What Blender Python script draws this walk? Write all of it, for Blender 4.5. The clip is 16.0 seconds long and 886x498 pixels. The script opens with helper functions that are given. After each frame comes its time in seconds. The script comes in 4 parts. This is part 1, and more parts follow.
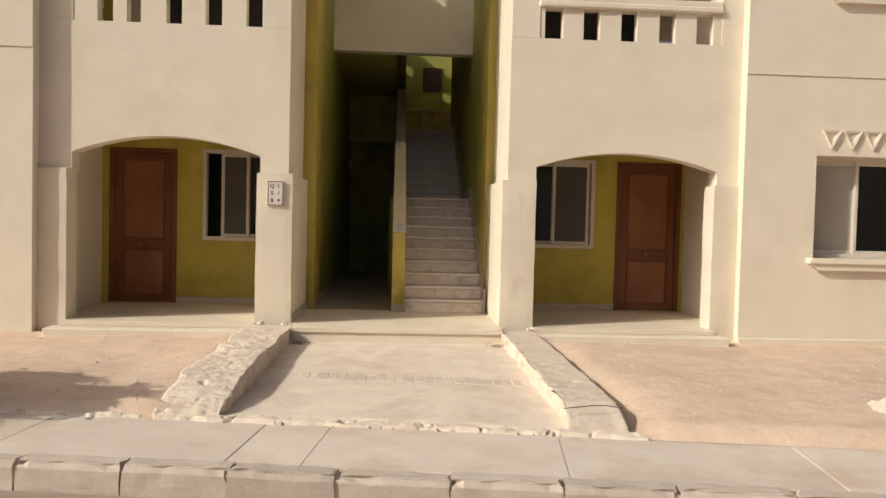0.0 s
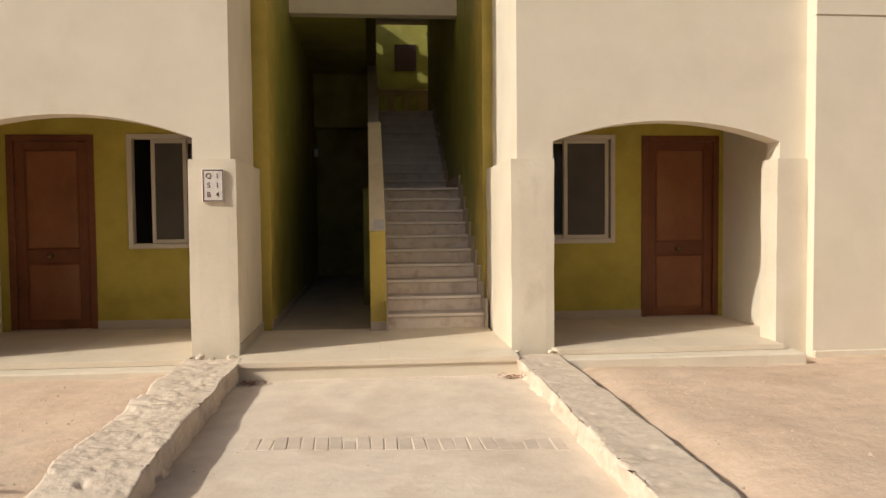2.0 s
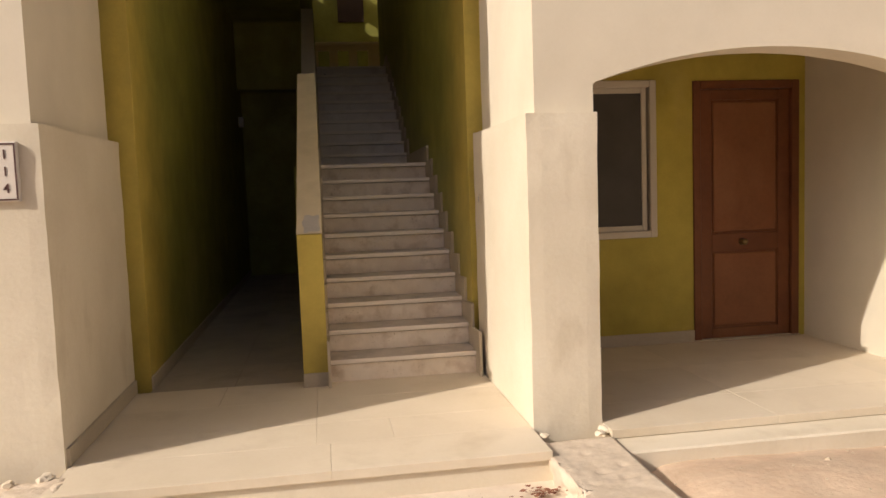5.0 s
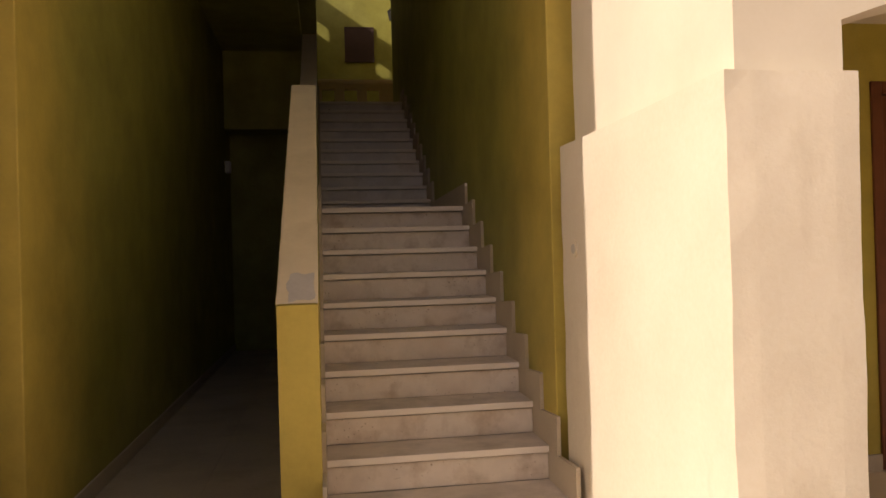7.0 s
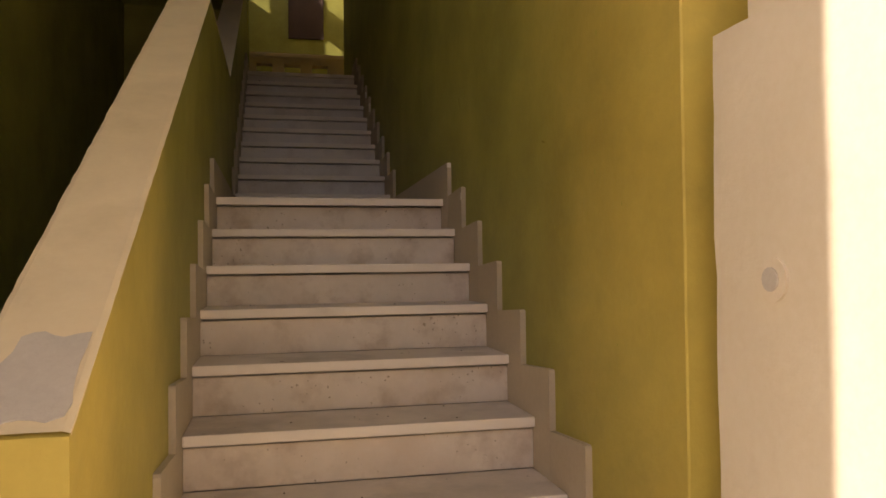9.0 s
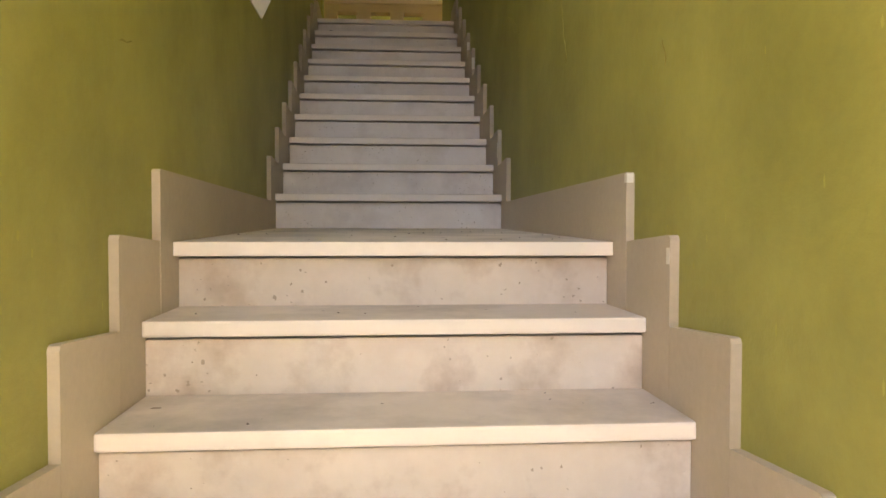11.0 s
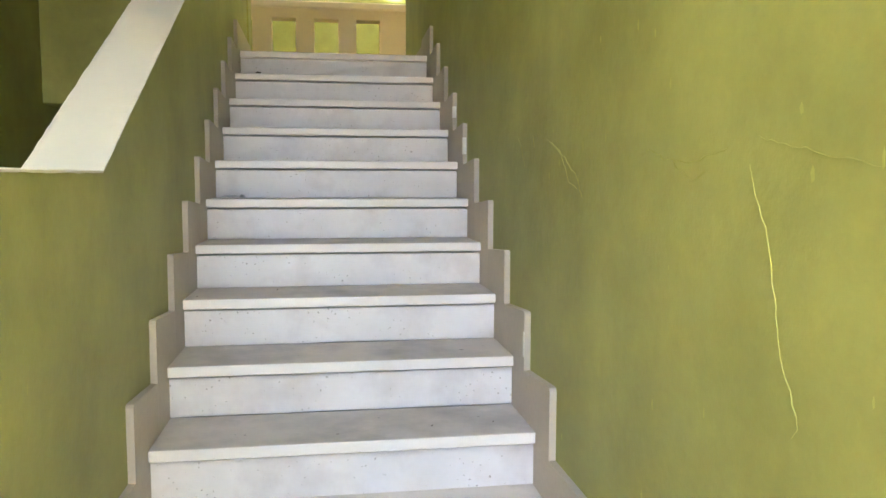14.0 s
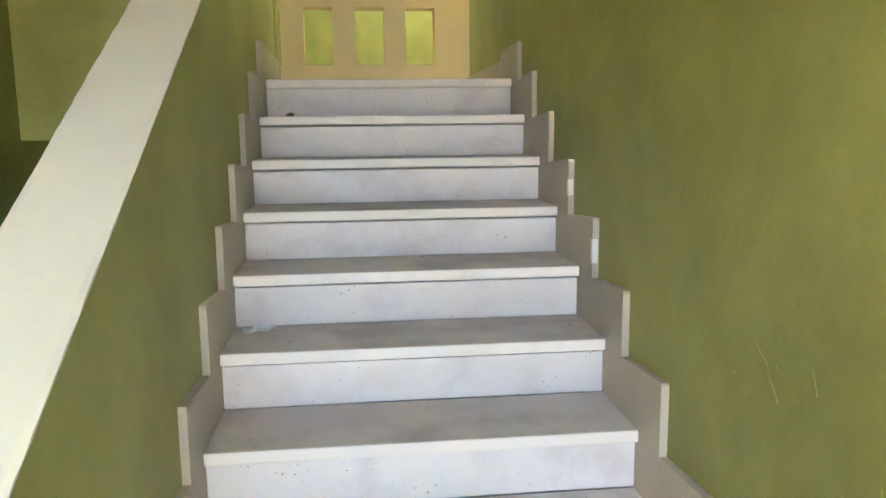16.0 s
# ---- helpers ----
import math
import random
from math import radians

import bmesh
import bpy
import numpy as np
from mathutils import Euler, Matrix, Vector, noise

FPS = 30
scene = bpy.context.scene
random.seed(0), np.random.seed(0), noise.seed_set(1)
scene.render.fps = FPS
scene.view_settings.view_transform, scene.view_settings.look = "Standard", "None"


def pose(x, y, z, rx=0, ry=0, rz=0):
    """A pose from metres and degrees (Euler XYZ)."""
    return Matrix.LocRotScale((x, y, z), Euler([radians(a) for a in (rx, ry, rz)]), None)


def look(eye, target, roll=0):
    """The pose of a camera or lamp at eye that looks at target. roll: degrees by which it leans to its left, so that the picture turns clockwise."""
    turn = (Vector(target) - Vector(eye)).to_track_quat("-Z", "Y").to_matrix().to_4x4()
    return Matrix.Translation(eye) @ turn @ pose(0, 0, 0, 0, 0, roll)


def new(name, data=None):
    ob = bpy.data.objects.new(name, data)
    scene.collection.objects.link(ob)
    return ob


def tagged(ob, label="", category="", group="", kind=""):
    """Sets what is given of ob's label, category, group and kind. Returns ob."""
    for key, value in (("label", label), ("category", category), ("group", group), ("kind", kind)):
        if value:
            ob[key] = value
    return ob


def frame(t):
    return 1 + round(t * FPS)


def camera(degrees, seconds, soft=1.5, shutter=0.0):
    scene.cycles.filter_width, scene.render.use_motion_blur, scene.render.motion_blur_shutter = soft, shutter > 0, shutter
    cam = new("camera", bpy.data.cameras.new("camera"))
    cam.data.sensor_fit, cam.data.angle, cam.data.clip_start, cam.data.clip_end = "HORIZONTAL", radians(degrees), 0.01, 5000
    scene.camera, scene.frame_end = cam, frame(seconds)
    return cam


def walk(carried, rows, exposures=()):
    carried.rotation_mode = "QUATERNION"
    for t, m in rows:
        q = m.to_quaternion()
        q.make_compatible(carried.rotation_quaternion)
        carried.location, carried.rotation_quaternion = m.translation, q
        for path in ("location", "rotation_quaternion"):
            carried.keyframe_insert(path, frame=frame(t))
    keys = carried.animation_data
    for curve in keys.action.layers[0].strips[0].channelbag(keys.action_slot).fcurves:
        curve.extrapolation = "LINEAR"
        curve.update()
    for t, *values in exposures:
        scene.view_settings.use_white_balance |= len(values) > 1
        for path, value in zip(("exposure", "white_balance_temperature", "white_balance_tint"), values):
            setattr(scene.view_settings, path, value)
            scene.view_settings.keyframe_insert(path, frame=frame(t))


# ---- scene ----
cam = camera(60.8, 16.0)
PATH = [
    (0, (-0.185, -9.18, 1.263), (-0.063, -7.185, 1.192), 1.4),

    (0.5, (-0.235, -8.697, 1.269), (-0.19, -6.699, 1.202), 0.2),

    (1, (-0.218, -8.156, 1.26), (-0.109, -6.162, 1.16), -0.7),

    (1.5, (-0.243, -7.607, 1.256), (-0.141, -5.61, 1.205), 0.5),

    (2, (-0.245, -7.052, 1.268), (-0.052, -5.063, 1.18), -0.5),

    (2.5, (-0.233, -6.521, 1.279), (-0.057, -4.532, 1.165), 0.2),

    (3, (-0.178, -5.951, 1.311), (0.122, -3.981, 1.143), -0.3),

    (3.5, (-0.134, -5.453, 1.307), (0.187, -3.492, 1.082), -1.9),

    (4, (-0.131, -4.935, 1.367), (0.165, -2.966, 1.187), -0.7),

    (4.5, (-0.068, -4.522, 1.424), (0.239, -2.553, 1.257), -2.2),

    (6.8, (-0.026, -2.242, 1.272), (0.278, -0.265, 1.24), -1.2),

    (7, (-0.035, -1.969, 1.3), (0.275, 0.007, 1.315), -1.6),

    (7.5, (0.027, -1.428, 1.323), (0.385, 0.539, 1.367), -0.4),

    (8, (0.107, -0.817, 1.319), (0.605, 1.119, 1.373), -0.4),

    (9.3, (0.27, 0.42, 1.36), (0.68, 2.37, 1.4), -0.7),
    (10.5, (0.46, 1.621, 1.565), (0.775, 3.596, 1.547), -0.5),

    (11, (0.453, 1.945, 1.718), (0.616, 3.937, 1.654), 0.1),

    (11.5, (0.43, 2.174, 1.843), (0.698, 4.153, 1.733), 1.1),

    (12, (0.446, 2.434, 2.003), (0.584, 4.424, 1.864), 0.3),

    (12.5, (0.416, 2.681, 2.134), (0.58, 4.662, 1.913), 1.3),

    (13, (0.462, 2.966, 2.289), (0.658, 4.953, 2.184), -0.8),

    (13.5, (0.43, 3.221, 2.432), (0.688, 5.196, 2.25), 0.4),

    (14, (0.443, 3.497, 2.592), (0.743, 5.467, 2.421), 0.1),

    (14.5, (0.416, 3.779, 2.742), (0.712, 5.744, 2.516), -0.1),

    (15, (0.428, 4.03, 2.886), (0.768, 5.986, 2.648), 0.2),

    (15.5, (0.345, 4.339, 2.994), (0.528, 6.306, 2.682), -0.4),

    (16, (0.342, 4.641, 3.126), (0.559, 6.605, 2.819), -0.6),

]
walk(cam, [(t, look(eye, target, roll)) for t, eye, target, roll in PATH],
     exposures=[(0.0, -0.28, 6450, 8), (3.0, -0.36, 6650, 9), (4.5, -0.28, 6750, 11), (6.8, -0.17, 7300, 18), (8.0, -0.13, 7500, 19), (10.5, 2.4, 6400, 9), (11.5, 2.92, 5950, 5), (12.5, 3.35, 5450, 0), (13.3, 4.22, 5150, 0), (14.0, 4.3, 5050, 0), (15.3, 4.37, 4950, 0), (16.0, 4.58, 4850, 0)])

# ---- sky and sun ----
SUN_WAY = Vector((1.0, 0.43, -0.68)).normalized()
world = bpy.data.worlds.new("sky")
scene.world = world
world.use_nodes = True
wn = world.node_tree.nodes
sky = wn.new("ShaderNodeTexSky")
sky.sky_type = 'NISHITA'
sky.sun_disc = False
sky.sun_elevation = math.asin(-SUN_WAY.z)
sky.sun_rotation = math.atan2(-SUN_WAY.x, -SUN_WAY.y)
sky.air_density, sky.dust_density, sky.ozone_density = 0.6, 5.0, 0.5
wn["Background"].inputs[1].default_value = 0.10
world.node_tree.links.new(sky.outputs[0], wn["Background"].inputs[0])
sun_data = bpy.data.lights.new("sun", 'SUN')
sun_data.energy, sun_data.angle, sun_data.color = 4.05, radians(0.5), (1.0, 0.93, 0.83)
sun = new("sun", sun_data)
sun.matrix_world = look((-20, -8.7, 13.4), Vector((-20, -8.7, 13.4)) + SUN_WAY)


# ---- materials ----
def ramp(nt, stops):
    r = nt.nodes.new("ShaderNodeValToRGB")
    e = r.color_ramp.elements
    e[0].position, e[0].color = stops[0][0], (*stops[0][1], 1)
    e[1].position, e[1].color = stops[-1][0], (*stops[-1][1], 1)
    for p, c in stops[1:-1]:
        n = e.new(p)
        n.color = (*c, 1)
    return r


def surface(name, colours, scale=3.0, fine=40.0, fine_amount=0.25, rough=0.8, bump=0.3, depth=0.004, metal=0.0,
            stain=None, stain_scale=1.2, stain_at=(0.55, 0.75), pits=None, mottle=None, streak=0.0, per_piece=0.0, spec=0.3, outer=None):
    """A procedural surface in world metres: broad tone changes, fine grain, stains, pits and relief."""
    m = bpy.data.materials.new(name)
    m.use_nodes = True
    nt = m.node_tree
    N, L = nt.nodes, nt.links.new
    bsdf = N["Principled BSDF"]
    bsdf.inputs["Roughness"].default_value = rough
    bsdf.inputs["Metallic"].default_value = metal
    bsdf.inputs["Specular IOR Level"].default_value = spec
    geo = N.new("ShaderNodeNewGeometry")
    def noise_of(s, detail=5.0, rgh=0.55, stretch=None):
        n = N.new("ShaderNodeTexNoise")
        n.inputs["Scale"].default_value, n.inputs["Detail"].default_value, n.inputs["Roughness"].default_value = s, detail, rgh
        src = geo.outputs["Position"]
        if stretch:
            mp = N.new("ShaderNodeMapping")
            mp.inputs["Scale"].default_value = stretch
            L(src, mp.inputs[0])
            src = mp.outputs[0]
        L(src, n.inputs["Vector"])
        return n.outputs["Fac"]
    def mix(kind, fac, a, b):
        x = N.new("ShaderNodeMix")
        x.data_type, x.blend_type = 'RGBA', kind
        for val, sock in ((fac, x.inputs[0]), (a, x.inputs[6]), (b, x.inputs[7])):
            if hasattr(val, "links"):
                L(val, sock)
            elif isinstance(val, (int, float)):
                sock.default_value = val
            else:
                sock.default_value = (*val, 1)
        return x.outputs[2]
    broad = noise_of(scale)
    k = len(colours) - 1
    cr = ramp(nt, [(0.3 + 0.4 * i / k, c) for i, c in enumerate(colours)])
    L(broad, cr.inputs[0])
    col = cr.outputs[0]
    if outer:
        # warm bounced light near the street put into the colour, fading unevenly into olive
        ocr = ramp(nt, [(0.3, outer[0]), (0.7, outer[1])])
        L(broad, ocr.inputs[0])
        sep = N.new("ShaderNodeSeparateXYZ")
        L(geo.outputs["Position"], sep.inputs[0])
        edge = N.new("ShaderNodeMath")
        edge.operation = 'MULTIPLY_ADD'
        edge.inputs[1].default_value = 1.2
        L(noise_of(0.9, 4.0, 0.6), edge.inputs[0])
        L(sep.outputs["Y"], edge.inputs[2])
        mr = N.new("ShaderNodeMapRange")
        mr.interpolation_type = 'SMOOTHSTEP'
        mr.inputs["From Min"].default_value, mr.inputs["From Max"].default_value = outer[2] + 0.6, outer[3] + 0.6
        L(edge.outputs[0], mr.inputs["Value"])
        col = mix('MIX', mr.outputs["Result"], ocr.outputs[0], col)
    grain = noise_of(fine, 4.0, 0.7)
    gr = ramp(nt, [(0.25, (0.45,) * 3), (0.75, (0.55,) * 3)])
    L(grain, gr.inputs[0])
    col = mix('OVERLAY', fine_amount * 3, col, gr.outputs[0])
    if stain:
        s = noise_of(stain_scale, 6.0, 0.6, (1, 1, 0.45) if streak else None)
        sr = ramp(nt, [(stain_at[0], (0, 0, 0)), (stain_at[1], (1, 1, 1))])
        L(s, sr.inputs[0])
        mu = N.new("ShaderNodeMath")
        mu.operation = 'MULTIPLY'
        mu.inputs[1].default_value = 0.75
        L(sr.outputs[0], mu.inputs[0])
        col = mix('MIX', mu.outputs[0], col, stain)
    if mottle:
        mr = ramp(nt, [(0.32, (1 - mottle[1],) * 3), (0.68, (1.0, 1.0, 1.0))])
        L(noise_of(mottle[0], 6.0, 0.65), mr.inputs[0])
        col = mix('MULTIPLY', 1.0, col, mr.outputs[0])
    pit_out = None
    if pits:
        v = N.new("ShaderNodeTexVoronoi")
        v.inputs["Scale"].default_value = pits[0]
        L(geo.outputs["Position"], v.inputs["Vector"])
        jag = noise_of(pits[0] * 4, 3.0)
        add = N.new("ShaderNodeMath")
        add.operation = 'MULTIPLY_ADD'
        add.inputs[1].default_value, add.inputs[2].default_value = 0.6, -0.28
        L(jag, add.inputs[0])
        sm = N.new("ShaderNodeMath")
        L(v.outputs["Distance"], sm.inputs[0])
        L(add.outputs[0], sm.inputs[1])
        spread = noise_of(pits[0] * 0.12, 3.0, 0.7)
        lim = N.new("ShaderNodeMath")
        lim.operation = 'MULTIPLY_ADD'
        lim.inputs[1].default_value, lim.inputs[2].default_value = pits[2], -pits[2] * 0.42
        L(spread, lim.inputs[0])
        lt = N.new("ShaderNodeMath")
        lt.operation = 'LESS_THAN'
        L(sm.outputs[0], lt.inputs[0])
        L(lim.outputs[0], lt.inputs[1])
        pit_out = lt.outputs[0]
        col = mix('MIX', pit_out, col, pits[1])
    if per_piece:
        info = N.new("ShaderNodeObjectInfo")
        pr = ramp(nt, [(0.0, (1 - per_piece,) * 3), (1.0, (1.0, 1.0, 1.0))])
        L(info.outputs["Random"], pr.inputs[0])
        col = mix('MULTIPLY', 1.0, col, pr.outputs[0])
    L(col, bsdf.inputs["Base Color"])
    if bump:
        b = N.new("ShaderNodeBump")
        b.inputs["Strength"].default_value, b.inputs["Distance"].default_value = bump, depth
        h = N.new("ShaderNodeMath")
        h.operation = 'MULTIPLY_ADD'
        h.inputs[1].default_value = 0.4
        L(grain, h.inputs[0])
        L(noise_of(scale * 6, 4.0), h.inputs[2])
        hh = h.outputs[0]
        if pit_out:
            sb = N.new("ShaderNodeMath")
            sb.operation = 'SUBTRACT'
            L(hh, sb.inputs[0])
            L(pit_out, sb.inputs[1])
            hh = sb.outputs[0]
        L(hh, b.inputs["Height"])
        L(b.outputs[0], bsdf.inputs["Normal"])
    return m


CREAM = surface("cream_render", [(0.72, 0.64, 0.51), (0.78, 0.70, 0.57), (0.74, 0.67, 0.53)], 0.8, 60, 0.10, 0.9, 0.35, 0.003,
                mottle=(1.7, 0.07), stain=(0.62, 0.53, 0.40), stain_scale=0.9, stain_at=(0.60, 0.85), streak=1)
CREAM_ROUGH = surface("cream_render_rough", [(0.68, 0.60, 0.47), (0.76, 0.68, 0.55)], 1.6, 45, 0.18, 0.92, 0.6, 0.006,
                      stain=(0.52, 0.43, 0.31), stain_scale=2.5, stain_at=(0.58, 0.8), streak=1)
# cream with the golden bounced light on the parapet put into its colour
GOLD_LIT_CREAM = surface("gold_lit_cream_paint", [(0.77, 0.61, 0.35), (0.83, 0.68, 0.42)], 0.9, 60, 0.12, 0.85, 0.35, 0.003, mottle=(2.0, 0.1))
YELLOW = surface("mustard_paint", [(0.44, 0.355, 0.060), (0.56, 0.455, 0.085), (0.49, 0.395, 0.070), (0.60, 0.485, 0.11)], 0.75, 70, 0.16, 0.6, 0.6, 0.006,
                 stain=(0.60, 0.50, 0.19), stain_scale=1.1, stain_at=(0.56, 0.85), streak=1, spec=0.35, mottle=(2.2, 0.22))
# same paint as YELLOW; cool inner and warm street light put into its colours
OLIVE = surface("mustard_paint_lit_by_depth", [(0.315, 0.302, 0.066), (0.395, 0.378, 0.092), (0.35, 0.336, 0.078), (0.42, 0.402, 0.112)], 0.75, 34, 0.12, 0.55, 0.55, 0.007,
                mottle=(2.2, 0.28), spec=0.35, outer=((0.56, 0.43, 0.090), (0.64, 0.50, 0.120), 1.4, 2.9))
# same cream as the upper coping, with warm entrance light put into it
WARM_LIT_CAP = surface("warm_lit_cream_paint", [(0.72, 0.60, 0.39), (0.78, 0.66, 0.45)], 1.2, 60, 0.14, 0.85, 0.4, 0.004, mottle=(3.0, 0.12), stain=(0.60, 0.49, 0.30), stain_scale=2.5, stain_at=(0.55, 0.8))
# warm entrance light on the lower flight is put into this peach tone
MARBLE = surface("warm_lit_marble", [(0.80, 0.675, 0.56), (0.89, 0.79, 0.685), (0.84, 0.735, 0.62)], 2.2, 55, 0.22, 0.55, 0.25, 0.002,
                 mottle=(9.0, 0.10), stain=(0.58, 0.45, 0.34), stain_scale=7.0, stain_at=(0.50, 0.70), pits=(40.0, (0.50, 0.40, 0.30), 0.8), per_piece=0.08, spec=0.4)
# stains are wear; the top's lack of front light is put into the tone
TREAD = surface("worn_shaded_marble_tread", [(0.61, 0.515, 0.43), (0.75, 0.65, 0.56), (0.67, 0.575, 0.485)], 2.5, 60, 0.22, 0.6, 0.25, 0.002,
                mottle=(5.0, 0.18), stain=(0.38, 0.33, 0.29), stain_scale=3.2, stain_at=(0.48, 0.78), pits=(9.0, (0.25, 0.2, 0.15), 0.25), per_piece=0.08, spec=0.4)
# cooler inside light on the upper flight is put into this greyer tone
MARBLE_UPPER = surface("cool_lit_marble", [(0.77, 0.70, 0.645), (0.86, 0.79, 0.735), (0.81, 0.74, 0.685)], 2.6, 55, 0.2, 0.5, 0.25, 0.002,
                       stain=(0.58, 0.49, 0.43), stain_scale=4.5, stain_at=(0.48, 0.76), pits=(52.0, (0.46, 0.38, 0.30), 0.75), per_piece=0.08, spec=0.4)
# same marble, with front light put into its paler tone
LIT_EDGE = surface("front_lit_marble_edge", [(0.85, 0.76, 0.67), (0.89, 0.81, 0.725)], 3.0, 55, 0.15, 0.5, 0.2, 0.002,
               stain=(0.60, 0.54, 0.46), stain_scale=4.0, stain_at=(0.55, 0.85), per_piece=0.06, spec=0.4)
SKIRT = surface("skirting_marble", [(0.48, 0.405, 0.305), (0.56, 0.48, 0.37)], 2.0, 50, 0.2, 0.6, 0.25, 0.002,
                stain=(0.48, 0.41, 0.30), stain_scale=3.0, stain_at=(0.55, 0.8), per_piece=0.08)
FLOOR_TILE = surface("porch_marble", [(0.70, 0.60, 0.46), (0.78, 0.68, 0.54)], 1.5, 40, 0.15, 0.6, 0.2, 0.002,
                     stain=(0.55, 0.45, 0.32), stain_scale=2.0, stain_at=(0.55, 0.85), per_piece=0.06)
# the floor tile again, with the passage's shade put into a darker colour
SHADED_TILE = surface("shaded_passage_tile", [(0.42, 0.355, 0.27), (0.50, 0.43, 0.33)], 1.5, 40, 0.2, 0.75, 0.2, 0.002,
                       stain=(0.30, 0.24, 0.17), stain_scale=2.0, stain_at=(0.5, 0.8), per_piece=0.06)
CONCRETE = surface("dusty_concrete", [(0.70, 0.58, 0.46), (0.80, 0.69, 0.565), (0.74, 0.625, 0.505)], 1.3, 35, 0.25, 0.95, 0.6, 0.008,
                   mottle=(4.0, 0.14), stain=(0.56, 0.43, 0.32), stain_scale=1.6, stain_at=(0.5, 0.8))
SAND = surface("red_sand", [(0.62, 0.45, 0.32), (0.72, 0.55, 0.41), (0.66, 0.49, 0.36)], 1.0, 30, 0.3, 0.97, 0.8, 0.015,
               mottle=(5.0, 0.16), stain=(0.66, 0.53, 0.41), stain_scale=1.1, stain_at=(0.5, 0.75))
RUBBLE = surface("mortared_rubble", [(0.58, 0.48, 0.38), (0.72, 0.61, 0.49), (0.65, 0.54, 0.43)], 3.0, 25, 0.25, 0.95, 0.8, 0.014,
                 stain=(0.50, 0.39, 0.28), stain_scale=6.0, stain_at=(0.55, 0.8))
KERB = surface("kerb_concrete", [(0.50, 0.42, 0.345), (0.62, 0.535, 0.45)], 3.0, 40, 0.3, 0.95, 0.7, 0.008,
               stain=(0.36, 0.28, 0.20), stain_scale=3.0, stain_at=(0.5, 0.8), per_piece=0.15)
PAVING = surface("pavement_slab", [(0.64, 0.545, 0.455), (0.73, 0.64, 0.545)], 1.8, 40, 0.25, 0.95, 0.5, 0.006,
                 stain=(0.50, 0.36, 0.25), stain_scale=1.7, stain_at=(0.5, 0.8), per_piece=0.10)
ROAD = surface("dusty_road", [(0.30, 0.24, 0.19), (0.40, 0.32, 0.25)], 2.0, 60, 0.4, 0.95, 0.7, 0.006)
BRICK = surface("clay_brick", [(0.64, 0.53, 0.43), (0.74, 0.63, 0.515)], 6.0, 60, 0.3, 0.95, 0.6, 0.004, per_piece=0.16)
CEMENT = surface("bare_cement", [(0.50, 0.46, 0.41), (0.58, 0.53, 0.47)], 5.0, 60, 0.2, 0.95, 0.6, 0.004)
WOOD = surface("red_brown_wood", [(0.13, 0.042, 0.018), (0.19, 0.066, 0.026), (0.155, 0.05, 0.021)], 2.0, 30, 0.3, 0.5, 0.3, 0.003,
               stain=(0.30, 0.14, 0.07), stain_scale=1.4, stain_at=(0.55, 0.85), streak=1, spec=0.35)
WOOD_LIGHT = surface("worn_wood_panel", [(0.22, 0.080, 0.033), (0.29, 0.118, 0.052)], 1.6, 30, 0.3, 0.55, 0.3, 0.003,
                     stain=(0.36, 0.18, 0.09), stain_scale=1.2, stain_at=(0.5, 0.85), streak=1, spec=0.35)
WHITE = surface("window_white", [(0.60, 0.54, 0.45), (0.66, 0.60, 0.50)], 3.0, 50, 0.08, 0.45, 0.05, 0.001)
# near-black colour stands for unlit rooms; their shade is put into the paint
ROOM_SHADE = surface("room_shade", [(0.07, 0.06, 0.055), (0.10, 0.088, 0.08)], 2.0, 20, 0.2, 0.9, 0.0)
MESHED = surface("dusty_fly_screen", [(0.075, 0.068, 0.06), (0.10, 0.09, 0.08)], 3.0, 200, 0.3, 0.7, 0.1, 0.001)
CURTAIN = surface("grey_blind", [(0.36, 0.33, 0.28), (0.42, 0.385, 0.33)], 2.0, 80, 0.1, 0.8, 0.1, 0.002)
BROWN = surface("brown_shutter", [(0.06, 0.036, 0.03), (0.085, 0.05, 0.042)], 3.0, 40, 0.2, 0.7, 0.2, 0.003)
BLACK = surface("black_metal", [(0.02, 0.02, 0.02), (0.035, 0.033, 0.03)], 5.0, 60, 0.2, 0.5, 0.1, 0.001, metal=0.6)
RUST = surface("rusty_steel", [(0.06, 0.035, 0.022), (0.10, 0.055, 0.03)], 20.0, 80, 0.3, 0.85, 0.3, 0.002)
BRASS = surface("dull_brass", [(0.25, 0.17, 0.08), (0.32, 0.22, 0.10)], 20.0, 80, 0.2, 0.4, 0.05, 0.001, metal=0.9)
PLAQUE = surface("plaque_white", [(0.70, 0.64, 0.58), (0.76, 0.70, 0.63)], 6.0, 60, 0.08, 0.4, 0.03, 0.001)
INK = surface("plaque_ink", [(0.10, 0.05, 0.045), (0.14, 0.07, 0.06)], 6.0, 60, 0.1, 0.6, 0.0)
PAPER = surface("white_paper", [(0.74, 0.72, 0.68), (0.80, 0.78, 0.74)], 20.0, 60, 0.05, 0.8, 0.1, 0.001)
LEAF = surface("olive_leaf", [(0.05, 0.08, 0.025), (0.09, 0.12, 0.04)], 6.0, 40, 0.2, 0.7, 0.1, 0.001)
BARK = surface("grey_bark", [(0.14, 0.10, 0.07), (0.22, 0.17, 0.12)], 12.0, 40, 0.3, 0.95, 0.8, 0.01)
GRAVEL = surface("loose_stone", [(0.42, 0.33, 0.24), (0.60, 0.50, 0.38)], 30.0, 60, 0.3, 0.95, 0.5, 0.004)


